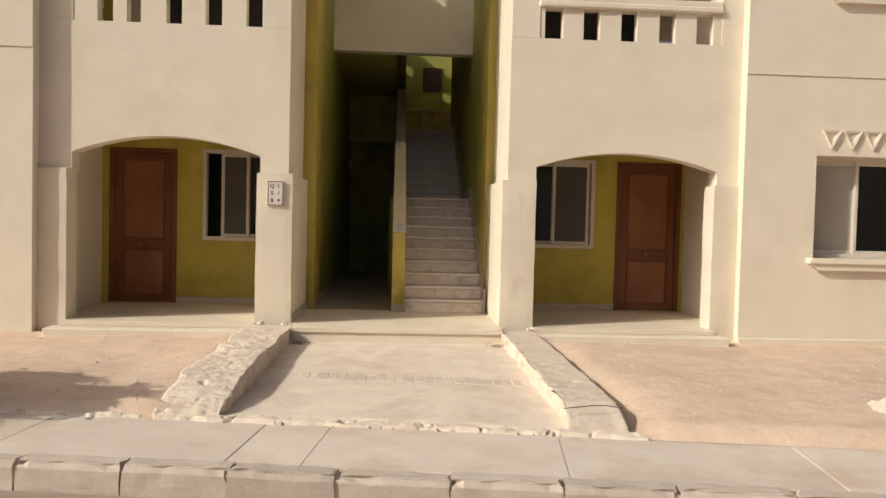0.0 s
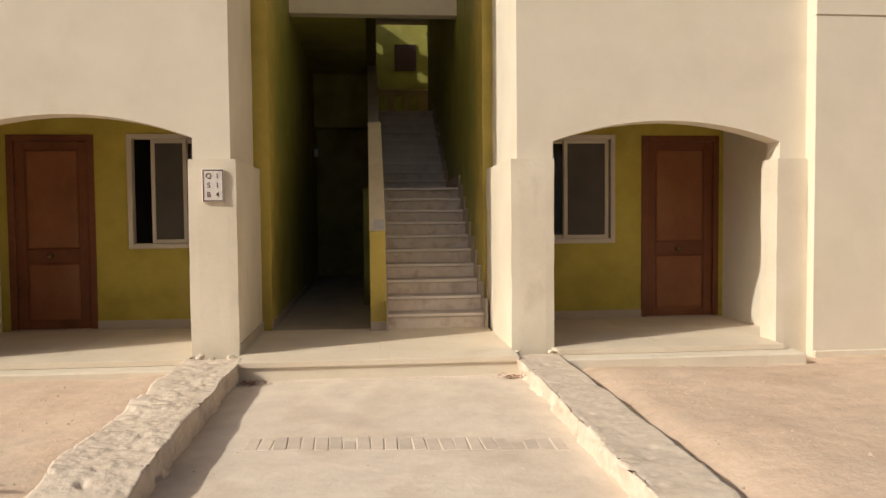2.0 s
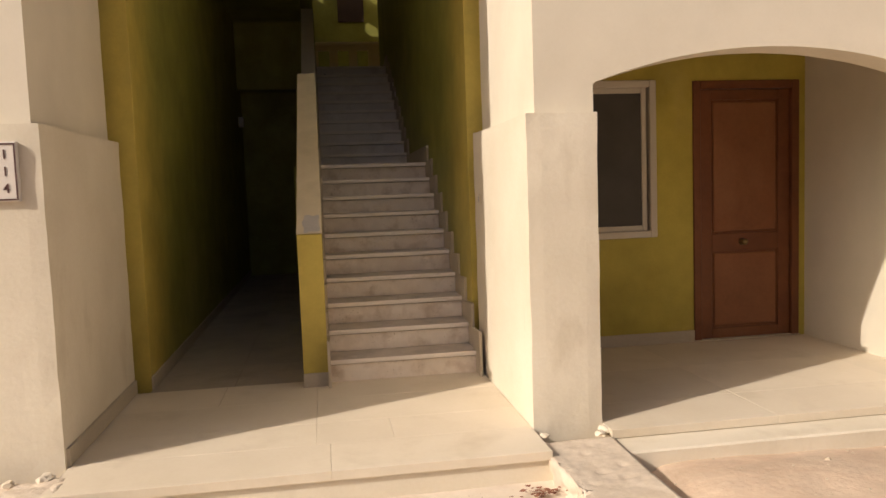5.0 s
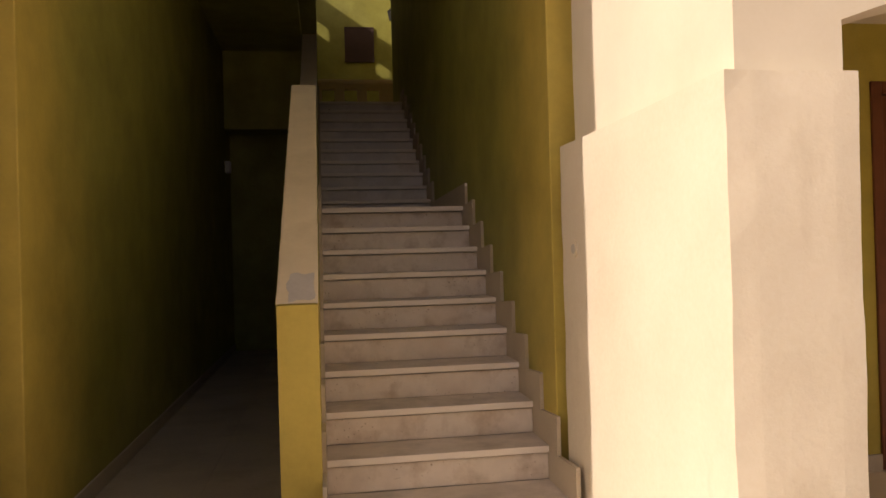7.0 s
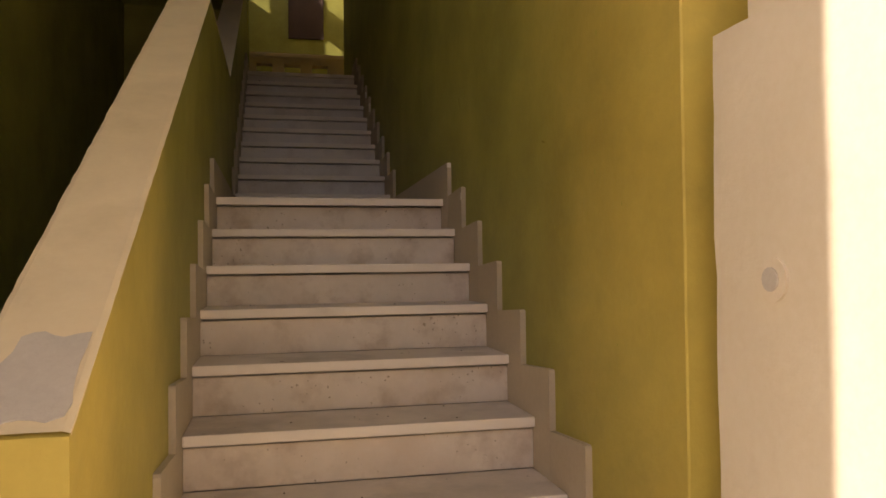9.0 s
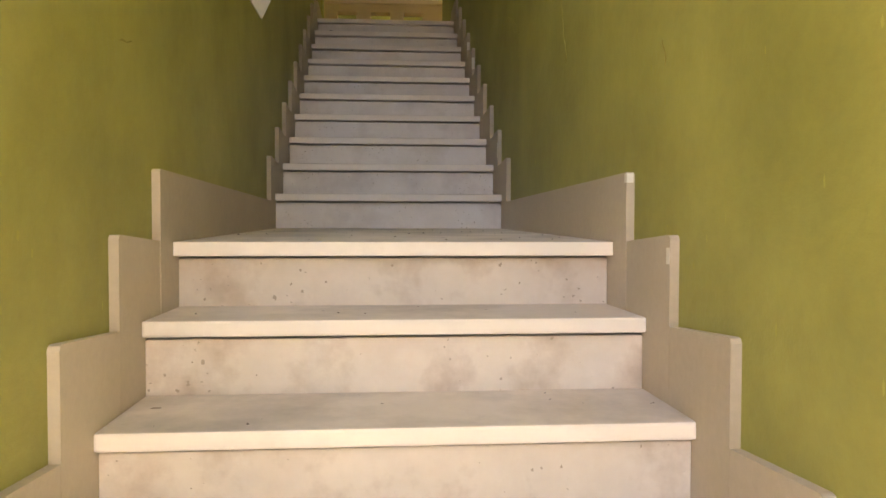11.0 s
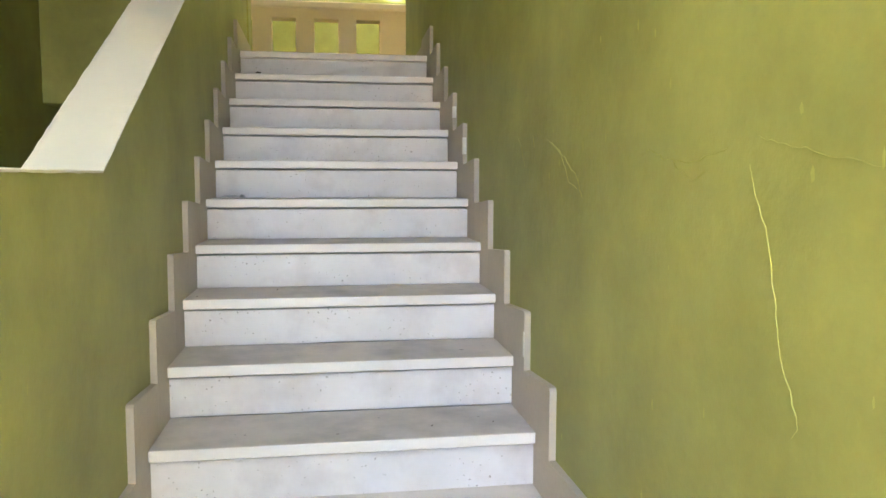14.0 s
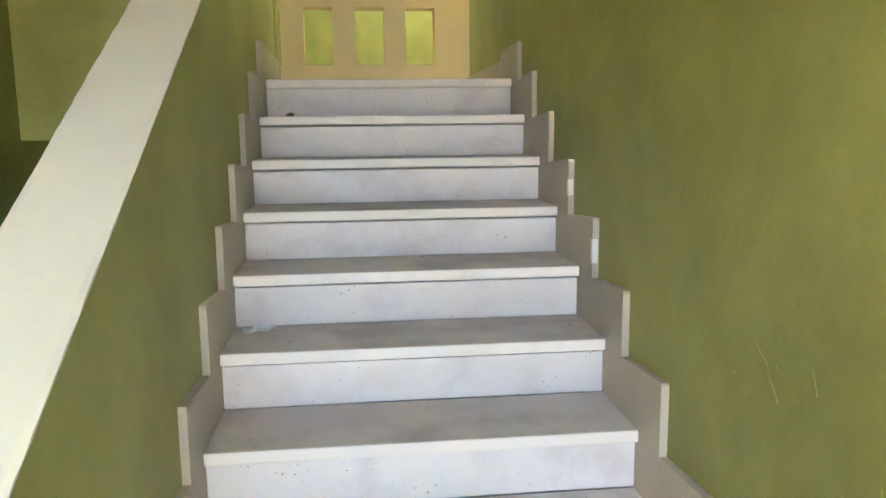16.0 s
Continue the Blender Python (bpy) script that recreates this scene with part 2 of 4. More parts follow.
def glass_material():
    m = bpy.data.materials.new("window_glass")
    m.use_nodes = True
    b = m.node_tree.nodes["Principled BSDF"]
    b.inputs["Base Color"].default_value = (0.85, 0.88, 0.86, 1)
    b.inputs["Roughness"].default_value = 0.03
    b.inputs["Transmission Weight"].default_value = 1.0
    b.inputs["IOR"].default_value = 1.45
    return m


GLASS = glass_material()


# ---- mesh helpers ----
def box(bm, x0, x1, y0, y1, z0, z1, bevel=0.0, seg=1):
    r = bmesh.ops.create_cube(bm, size=1.0)
    vs = r["verts"]
    for v in vs:
        v.co = Vector((x0 + (v.co.x + 0.5) * (x1 - x0), y0 + (v.co.y + 0.5) * (y1 - y0), z0 + (v.co.z + 0.5) * (z1 - z0)))
    if bevel:
        es = list({e for v in vs for e in v.link_edges})
        bmesh.ops.bevel(bm, geom=es, offset=bevel, segments=seg, affect='EDGES', profile=0.6)
    return bm


def prism(bm, pts, axis, a, b):
    """A flat outline pushed from a to b along an axis: 'x' takes (y, z) pairs, 'y' (x, z) and 'z' (x, y)."""
    def at(p, d):
        return {"x": (d, p[0], p[1]), "y": (p[0], d, p[1]), "z": (p[0], p[1], d)}[axis]
    lo, hi = [bm.verts.new(at(p, a)) for p in pts], [bm.verts.new(at(p, b)) for p in pts]
    bm.faces.new(lo)
    bm.faces.new(hi[::-1])
    n = len(pts)
    for i in range(n):
        bm.faces.new((lo[i], hi[i], hi[(i + 1) % n], lo[(i + 1) % n]))
    bmesh.ops.recalc_face_normals(bm, faces=bm.faces[:])
    return bm


def part(name, bm, material, parent=None, label="", smooth=False):
    me = bpy.data.meshes.new(name)
    bm.to_mesh(me)
    bm.free()
    if smooth:
        me.shade_smooth()
    me.materials.append(material)
    ob = new(name, me)
    if parent:
        ob.parent = parent
    if label:
        ob["label"] = label
    return ob


def block(name, x0, x1, y0, y1, z0, z1, material, parent=None, label="", bevel=0.006):
    return part(name, box(bmesh.new(), x0, x1, y0, y1, z0, z1, bevel), material, parent, label)


def holder(name, label, category, group="", kind="", at=(0, 0, 0)):
    ob = new(name)
    ob.location = at
    return tagged(ob, label, category, group, kind)


def piece(name, me, parent, at, rot=0.0, scale=(1, 1, 1)):
    ob = new(name, me)
    ob.parent = parent
    ob.location, ob.rotation_euler, ob.scale = at, (0, 0, rot), scale
    return ob


def mesh_of(name, bm, material):
    me = bpy.data.meshes.new(name)
    bm.to_mesh(me)
    bm.free()
    me.materials.append(material)
    return me


def front_lit_edges(me, material):
    """Paints front light on slab sides with a second material, leaving the worn top."""
    me.materials.append(material)
    for p in me.polygons:
        if p.normal.z < 0.6:
            p.material_index = 1
    return me


def structure(name, bm, material, label, category):
    return tagged(part(name, bm, material), label, category, kind="structure")


# ---- levels and lines of the plan ----
LEFT, RIGHT = -1.35, 1.06            # the stair well's side walls
GROUND, ROADZ = -0.17, -0.34
LAND, TOP = 1.70, 3.36               # the half landing and the upper landing
ROOF = 6.05
BACK = 12.0
SKEW = math.atan(-0.13)


def n2(x, y, s, a):
    return a * noise.noise(Vector((x * s, y * s, 3.7)))


# ---- ground, road, pavement ----
bm = bmesh.new()
for q in (((-400, -400), (400, -400), (400, 400), (-400, 400)),):
    bm.faces.new([bm.verts.new((x, y, ROADZ - 0.02)) for x, y in q])
structure("ground", bm, SAND, "wide flat reddish sand reaching the horizon", "ground")
bm = bmesh.new()
prism(bm, [(-30, -11.5), (30, -19.3), (30, -8.96), (-30, -1.16)], "z", ROADZ - 0.015, ROADZ)
structure("road", bm, ROAD, "dusty grey-brown road along the kerb", "road")


def soil_height(x, y):
    bank = 0.055 * math.exp(-((x + 2.0) / 0.35) ** 2) if x < 0 else 0.045 - 0.10 * math.exp(-(max(0.0, x - 1.50) / 0.16) ** 2)
    if x > 0:
        bank -= 0.055 * math.exp(-(max(0.0, -0.36 - y) / 0.22) ** 2)
    return -0.125 + bank + n2(x, y, 0.9, 0.035) + n2(x, y, 4.0, 0.012) + n2(x, y, 13.0, 0.006)


def front_line(x):
    return -4.02 - 0.13 * x


for label, x0, x1 in (("uneven reddish sand bed beside the entrance path", -12.0, -1.55), ("raked reddish sand bed with a lighter crust", 1.40, 12.0)):
    bm = bmesh.new()
    nx, ny = int((x1 - x0) / 0.1), 46
    rows = []
    for j in range(ny + 1):
        row = []
        for i in range(nx + 1):
            x = x0 + (x1 - x0) * i / nx
            ya = front_line(x) + 0.02
            y = ya + (0.3 - ya) * j / ny
            row.append(bm.verts.new((x, y, soil_height(x, y) if j else GROUND - 0.01)))
        rows.append(row)
    for j in range(ny):
        for i in range(nx):
            bm.faces.new((rows[j][i], rows[j][i + 1], rows[j + 1][i + 1], rows[j + 1][i]))
    ob = part("ground", bm, SAND, smooth=True)
    tagged(ob, label, "ground", kind="structure")

def path_height(x, y):
    return GROUND + n2(x, y, 1.5, 0.012) + n2(x, y, 9, 0.005)


# entrance path between the two low rubble walls
bm = bmesh.new()
nx, ny = 34, 48
rows = []
for j in range(ny + 1):
    row = []
    for i in range(nx + 1):
        x = -1.46 + 2.64 * i / nx
        ya = front_line(x) + 0.10 + n2(x, 1, 6, 0.10)
        y = ya + (-0.30 - ya) * j / ny
        row.append(bm.verts.new((x, y, path_height(x, y) - (0.05 if j == 0 else 0))))
    rows.append(row)
for j in range(ny):
    for i in range(nx):
        bm.faces.new((rows[j][i], rows[j][i + 1], rows[j + 1][i + 1], rows[j + 1][i]))
path = part("pavement", bm, CONCRETE, smooth=True)
tagged(path, "worn dusty concrete entrance path", "path", kind="structure")

# pavement strip and kerb, turned a little against the house
walkway = holder("pavement", "narrow pavement of dusty concrete slabs", "pavement", kind="structure", at=(0, -4.02, 0))
walkway.rotation_euler = (0, 0, SKEW)
bm = bmesh.new()
box(bm, -30, 30, -0.86, 0.06, ROADZ - 0.1, GROUND - 0.035)
box(bm, -30, 30, -1.0, -0.86, ROADZ - 0.1, GROUND - 0.03)
part("bed", bm, CONCRETE, walkway)
slab_x = [-9.0, -7.4, -5.8, -4.2, -2.6, -1.08, -0.62, 0.95, 2.5, 4.1, 5.7, 7.3, 8.9]
for a, b in zip(slab_x, slab_x[1:]):
    block("slab", a + 0.0015, b - 0.0015, -0.85, 0.05, GROUND - 0.05, GROUND - 0.012 + random.uniform(-0.003, 0.003), PAVING, walkway, bevel=0.004)
kerb = holder("kerb", "row of weathered concrete kerb stones", "kerb", kind="structure", at=(0, -4.02, 0))
kerb.rotation_euler = (0, 0, SKEW)


def kerb_mesh(seed):
    rnd = random.Random(seed)
    bm = bmesh.new()
    box(bm, -0.309, 0.309, -0.15, 0.0, -0.30, 0.0)
    bmesh.ops.subdivide_edges(bm, edges=bm.edges[:], cuts=7, use_grid_fill=True)
    for v in bm.verts:
        p = v.co.copy() + Vector((seed * 2.7, 0, 0))
        if v.co.y < -0.13 and v.co.z > -0.02:
            v.co.y += 0.018 + 0.05 * max(0, noise.noise(p * 7))
            v.co.z -= 0.008 + 0.035 * max(0, noise.noise(p * 7))
        if abs(v.co.x) > 0.29 and v.co.z > -0.05:
            v.co.x *= 1 - 0.13 * max(0, noise.noise(p * 9))
        v.co += noise.noise_vector(p * 8) * 0.008 + noise.noise_vector(p * 25) * 0.004
    return mesh_of("kerb_stone", bm, KERB)


kerbs = [kerb_mesh(s) for s in range(4)]
for i in range(-14, 15):
    piece("kerb_stone", kerbs[i % 4], kerb, (-0.675 + 0.63 * i + random.uniform(-0.01, 0.01), -0.87, GROUND + random.uniform(-0.006, 0.008)))

# plain unseen wall added behind the walk to keep low sky from the house
structure("wall_opposite", box(bmesh.new(), -40, 40, -24.0, -23.7, ROADZ - 0.02, 7.5, 0.02), CREAM, "plain unseen cream wall added across the road to block low sky", "wall")

# ---- the house front ----
FACE, BASE, WING = 0.07, 0.0, -0.09


def arch_outline(xa, xb, x0, x1, spring, rise, top, foot):
    """Wall outline from xa to xb with an arched opening between x0 and x1."""
    pts = [(xa, foot), (xa, top), (xb, top), (xb, foot), (x1, foot)]
    cx, half = (x0 + x1) / 2, (x1 - x0) / 2
    radius = (half * half + rise * rise) / (2 * rise)
    a = math.asin(half / radius)
    for i in range(25):
        th = a - 2 * a * i / 24
        pts.append((cx + radius * math.sin(th), spring + rise - radius + radius * math.cos(th)))
    pts.append((x0, foot))
    return pts


def front_block(name, xa, xb, x0, x1, spring, rise, slots, label):
    """Front wall of a porch bay: arch below, balcony parapet with upright slots between end strips above."""
    root = holder(name, label, "wall", kind="structure")
    bm = bmesh.new()
    prism(bm, arch_outline(xa, xb, x0, x1, spring, rise, 3.545, 1.80), "y", FACE, FACE + 0.24)
    part("arch_wall", bm, CREAM, root)
    block("wall_panel", xa, x0, FACE, FACE + 0.24, 3.545, 7.0, CREAM, root, bevel=0.004)
    block("wall_panel", x1, xb, FACE, FACE + 0.24, 3.545, 7.0, CREAM, root, bevel=0.004)
    edges = [x0] + [e for s in slots for e in s] + [x1]
    for a, b in zip(edges[::2], edges[1::2]):
        if b - a > 0.005:
            block("pier", a, b, FACE + 0.01, FACE + 0.15, 3.545, 3.925, CREAM, root, bevel=0.004)
    block("coping", x0 - 0.02, x1 + 0.0, FACE - 0.045, FACE + 0.20, 3.925, 4.00, CREAM, root, bevel=0.015)
    block("coping", x0, x1, FACE - 0.02, FACE + 0.18, 4.00, 4.07, CREAM, root, bevel=0.008)
    return root


LEFT_SLOTS = [(-3.78, -3.60), (-3.44, -3.28), (-2.98, -2.80), (-2.52, -2.33), (-2.04, -1.852)]
RIGHT_SLOTS = [(1.57, 1.79), (2.05, 2.25), (2.52, 2.72), (3.00, 3.20), (3.47, 3.68)]
front_block("wall_front_left", -4.44, -1.51, -4.06, -1.85, 2.0, 0.21, LEFT_SLOTS, "cream rendered porch front with a shallow arch and slotted balcony parapet")
front_block("wall_front_right", 1.16, 4.06, 1.51, 3.79, 1.97, 0.20, RIGHT_SLOTS, "cream rendered porch front with a shallow arch and slotted balcony parapet")

# pillars between porch and entrance, with a wider base
def plastered(x0, x1, y0, y1, z0, z1, seed=0.0, amount=0.006, step=0.12):
    """A rendered block whose faces and arrises waver a little."""
    bm = bmesh.new()
    nx, ny, nz = (max(1, round((b - a) / step)) for a, b in ((x0, x1), (y0, y1), (z0, z1)))
    grid = {}
    def vert(i, j, k):
        if (i, j, k) not in grid:
            p = Vector((x0 + (x1 - x0) * i / nx, y0 + (y1 - y0) * j / ny, z0 + (z1 - z0) * k / nz))
            inset = 0.004 * ((i in (0, nx)) + (j in (0, ny)) + (k in (0, nz)) >= 2)
            c = Vector(((x0 + x1) / 2, (y0 + y1) / 2, p.z))
            grid[i, j, k] = bm.verts.new(p + (c - p).normalized() * inset + noise.noise_vector(p * 3.1 + Vector((seed, 0, 0))) * amount + noise.noise_vector(p * 11) * amount * 0.4)
        return grid[i, j, k]
    for i in range(nx):
        for j in range(ny):
            for k in (0, nz):
                bm.faces.new([vert(i + a, j + b, k) for a, b in ((0, 0), (1, 0), (1, 1), (0, 1))])
    for i in range(nx):
        for k in range(nz):
            for j in (0, ny):
                bm.faces.new([vert(i + a, j, k + b) for a, b in ((0, 0), (1, 0), (1, 1), (0, 1))])
    for j in range(ny):
        for k in range(nz):
            for i in (0, nx):
                bm.faces.new([vert(i, j + a, k + b) for a, b in ((0, 0), (1, 0), (1, 1), (0, 1))])
    bmesh.ops.recalc_face_normals(bm, faces=bm.faces[:])
    return bm


def pillar(name, x0, x1, label):
    root = holder(name, label, "pillar", kind="structure")
    part("pillar_base", plastered(x0, x1, BASE, 1.52, -0.16, 1.80, x0, 0.006, 0.08), CREAM_ROUGH, root)
    return root


pillar("pillar_left", -1.88, -1.45, "cream rendered entrance pillar on a wider base")
pillar("pillar_right", 1.09, 1.505, "cream rendered entrance pillar on a wider base")
structure("wall_pillar_left", plastered(-1.82, -1.513, FACE + 0.2, 1.50, 1.79, 7.0, 4.0, 0.005), CREAM, "cream rendered wall above the pillar", "wall")
structure("wall_pillar_right", plastered(1.163, 1.45, FACE + 0.2, 1.50, 1.79, 7.0, 9.0, 0.005), CREAM, "cream rendered wall above the pillar", "wall")
# outer jambs of the porches
for nm, x0, x1 in (("pillar_outer_left", -4.44, -4.10), ("pillar_outer_right", 3.74, 4.06)):
    structure(nm, plastered(x0, x1, BASE + 0.02, FACE + 0.26, -0.16, 1.80, x0, 0.006, 0.08), CREAM_ROUGH, "cream rendered porch jamb on a wider base", "pillar")
structure("wall_porch_left_side", box(bmesh.new(), -4.70, -4.40, FACE + 0.262, 1.90, -0.16, 7.0), CREAM, "cream side wall of the porch", "wall")
structure("wall_porch_right_side", box(bmesh.new(), 4.10, 4.40, FACE + 0.262, 1.90, -0.16, 7.0), CREAM, "cream side wall of the porch", "wall")


def pierced(name, label, x0, x1, y0, y1, z0, z1, holes, material):
    """A wall along x with rectangular openings, each (xa, xb, za, zb)."""
    root = holder(name, label, "wall", kind="structure")
    holes = sorted(holes)
    x = x0
    for xa, xb, za, zb in holes:
        if xa > x:
            block("wall_panel", x, xa, y0, y1, z0, z1, material, root, bevel=0)
        if za > z0:
            block("wall_panel", xa, xb, y0, y1, z0, za, material, root, bevel=0)
        if zb < z1:
            block("wall_panel", xa, xb, y0, y1, zb, z1, material, root, bevel=0)
        x = xb
    block("wall_panel", x, x1, y0, y1, z0, z1, material, root, bevel=0)
    return root


PORCH = 1.90
pierced("wall_porch_left", "mustard painted porch wall with a door and window opening", -4.40, -1.50, PORCH, PORCH + 0.22, -0.16, 3.2,
        [(-4.30, -3.35, 0.0, 2.22), (-2.99, -1.96, 0.92, 2.23)], YELLOW)
pierced("wall_porch_right", "mustard painted porch wall with a door and window opening", 1.26, 4.10, PORCH, PORCH + 0.22, -0.16, 3.2,
        [(3.06, 4.04, 0.0, 2.22), (1.72, 2.73, 0.92, 2.23)], YELLOW)
# openings widened so the near-black room darkens the balcony slots
pierced("wall_upper_left", "mustard wall behind the upper balcony", -4.40, -1.50, PORCH, PORCH + 0.22, 3.2, 7.0, [(-4.25, -1.85, 3.4, 5.5)], YELLOW)
pierced("wall_upper_right", "mustard wall behind the upper balcony", 1.26, 4.10, PORCH, PORCH + 0.22, 3.2, 7.0, [(1.55, 3.95, 3.4, 5.5)], YELLOW)
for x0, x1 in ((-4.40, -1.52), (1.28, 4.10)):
    structure("wall_room_back", box(bmesh.new(), x0, x1, 3.6, 3.8, -0.1, 7.0), ROOM_SHADE, "back wall of the room, shade put into its colour", "wall")
    structure("floor_room", box(bmesh.new(), x0, x1, PORCH + 0.22, 3.6, -0.1, 0.0), ROOM_SHADE, "floor of the room, shade put into its colour", "floor")
for nm, x0, x1 in (("ceiling_porch_left", -4.40, -1.82), ("ceiling_porch_right", 1.45, 4.10)):
    structure(nm, box(bmesh.new(), x0, x1, FACE + 0.243, PORCH, 2.55, 3.38), CREAM, "cream porch ceiling under the balcony", "ceiling")
    structure(nm.replace("porch", "room"), box(bmesh.new(), x0, x1, PORCH + 0.221, 3.6, 2.7, 3.38), CREAM, "room ceiling", "ceiling")

# unseen slabs added above the balconies to darken the parapet slots
for nm, x0, x1 in (("ceiling_balcony_left", -4.40, -1.82), ("ceiling_balcony_right", 1.45, 4.10)):
    structure(nm, box(bmesh.new(), x0, x1, FACE + 0.243, PORCH, 5.95, 6.15), CREAM, "unseen cream slab added over the balcony to darken its slots", "ceiling")

# porch floors
for nm, x0, x1 in (("floor_porch_left", -4.10, -1.88), ("floor_porch_right", 1.505, 3.74)):
    f = holder(nm, "pale stone porch floor with a projecting edge slab", "floor", kind="structure")
    block("bed", x0, x1, -0.10, PORCH, -0.2, -0.052, CREAM_ROUGH, f)
    block("bed", x0 - 0.3 if x0 < 0 else x1, x0 if x0 < 0 else x1 + 0.36, FACE + 0.26, PORCH, -0.2, -0.004, FLOOR_TILE, f, bevel=0)
    cuts = [x0, x0 + (x1 - x0) * 0.46, x1]
    for a, b in zip(cuts, cuts[1:]):
        for ya, yb in ((-0.145, 0.36), (0.36, 1.12), (1.12, PORCH)):
            block("slab", a + 0.0006, b - 0.0006, ya + 0.0006, yb - 0.0006, -0.05, 0.0, FLOOR_TILE, f, bevel=0.002)
    block("footing", x0 - 0.1, x1 + 0.1, -0.36, -0.10, -0.3, -0.054, CREAM_ROUGH, f, bevel=0.01)

# wings
pierced("wall_wing_left", "cream rendered wing wall with a shadow groove", -9.0, -4.44, WING, WING + 0.25, -0.2, 3.155, [], CREAM)
structure("wall_wing_left_upper", box(bmesh.new(), -9.0, -4.44, WING, WING + 0.25, 3.175, 7.0, 0.006), CREAM, "cream rendered upper wing wall", "wall")
structure("wall_groove_left", box(bmesh.new(), -9.0, -4.44, WING + 0.02, WING + 0.25, 3.155, 3.175), CREAM_ROUGH, "narrow shadow groove in the render", "wall")
pierced("wall_wing_right", "cream rendered wing wall with a window opening", 4.06, 10.0, WING, WING + 0.25, -0.2, 3.155, [(4.98, 6.5, 0.93, 2.20)], CREAM)
pierced("wall_wing_right_upper", "cream rendered upper wing wall", 4.06, 10.0, WING, WING + 0.25, 3.175, 7.0, [(5.1, 6.4, 4.28, 5.6)], CREAM)
structure("wall_groove_right", box(bmesh.new(), 4.06, 10.0, WING + 0.02, WING + 0.25, 3.155, 3.175), CREAM_ROUGH, "narrow shadow groove in the render", "wall")
structure("wall_wing_plinth", box(bmesh.new(), 4.06, 10.0, WING - 0.03, WING, -0.2, -0.08, 0.01), CREAM_ROUGH, "low rendered plinth at the foot of the wing", "wall")
structure("wall_wing_room", box(bmesh.new(), 4.42, 10.0, 1.2, 1.4, -0.2, 7.0), ROOM_SHADE, "back of the wing rooms, shade put into its colour", "wall")
for nm, x0, x1 in (("wall_end_left", -9.2, -9.0), ("wall_end_right", 10.0, 10.2)):
    structure(nm, box(bmesh.new(), x0, x1, WING, BACK + 0.2, -0.2, 7.0), CREAM, "cream rendered end wall", "wall")

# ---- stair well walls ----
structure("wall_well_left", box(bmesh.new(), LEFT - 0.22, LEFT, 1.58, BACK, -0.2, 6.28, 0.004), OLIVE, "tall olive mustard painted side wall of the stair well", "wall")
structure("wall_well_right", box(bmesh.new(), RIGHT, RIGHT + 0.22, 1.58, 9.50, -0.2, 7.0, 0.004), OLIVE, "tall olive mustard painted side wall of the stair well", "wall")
rp = holder("wall_roof_parapet", "slotted parapet along the roof edge", "wall", kind="structure")
slot_y = [11.27 - 0.48 * i for i in range(0, 19)]
prev = BACK
for s in slot_y:
    block("pier", LEFT - 0.2, LEFT, s + 0.20, prev, 6.28, 6.66, CREAM, rp, bevel=0)
    prev = s
block("pier", LEFT - 0.2, LEFT, 1.58, prev, 6.28, 6.66, CREAM, rp, bevel=0)
block("coping", LEFT - 0.22, LEFT + 0.01, 1.58, BACK, 6.66, 7.00, CREAM, rp)
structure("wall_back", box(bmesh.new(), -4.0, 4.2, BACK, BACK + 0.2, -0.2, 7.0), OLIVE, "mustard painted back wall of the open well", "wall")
structure("ceiling_roof_left", box(bmesh.new(), -9.0, LEFT - 0.22, PORCH + 0.22, BACK, ROOF - 0.2, ROOF), CREAM, "flat roof", "roof")
structure("ceiling_roof_right", box(bmesh.new(), RIGHT + 0.22, 10.0, PORCH + 0.22, 9.28, ROOF - 0.2, ROOF), CREAM, "flat roof", "roof")
structure("wall_spandrel", box(bmesh.new(), LEFT, RIGHT, 4.02, 4.24, 4.18, ROOF, 0.006), CREAM, "cream rendered wall bridging the stair well above the opening", "wall")
# unseen slab, its reach set to keep skylight off the flights
structure("ceiling_stairs", box(bmesh.new(), LEFT, RIGHT, 4.24, 9.28, 5.80, ROOF), CREAM, "unseen cream ceiling over the stairs, its reach set to limit skylight", "ceiling")
# unseen beam added to hold landing skylight back from the stairs
structure("wall_stairs_beam", box(bmesh.new(), LEFT, RIGHT, 9.28, 9.50, 5.42, ROOF, 0.006), CREAM, "unseen cream beam added at the end of the stair ceiling to block skylight", "beam")
# unseen slab added to cut skylight on the wall behind the slots
structure("ceiling_court", box(bmesh.new(), LEFT, 2.2, 10.40, 11.08, 5.80, ROOF), CREAM, "unseen cream slab added over the inner court to block skylight", "ceiling")
# slab added to keep light out of the side passage
structure("ceiling_passage", box(bmesh.new(), LEFT, -0.26, 4.24, 8.70, 4.18, 4.32), OLIVE, "low mustard slab added over the side passage to darken it", "ceiling")
# wall added to stop court light reaching the dark passage
structure("wall_passage_end", box(bmesh.new(), LEFT, -0.2455, 9.28, 9.45, -0.05, 3.129), OLIVE, "mustard wall added to close the passage and block light from behind", "wall")
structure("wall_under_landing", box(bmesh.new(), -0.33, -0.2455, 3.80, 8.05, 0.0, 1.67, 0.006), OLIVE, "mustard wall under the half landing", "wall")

# upper landing with slotted parapet
structure("floor_upper", prism(bmesh.new(), [(-0.245, 8.10), (RIGHT, 8.10), (RIGHT, 9.50), (2.2, 9.50), (2.2, 10.30), (-0.245, 10.30)], "z", 3.15, TOP - 0.036), CREAM, "upper landing slab", "floor")
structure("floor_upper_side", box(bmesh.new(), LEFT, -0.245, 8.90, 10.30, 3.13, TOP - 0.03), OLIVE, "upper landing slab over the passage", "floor")
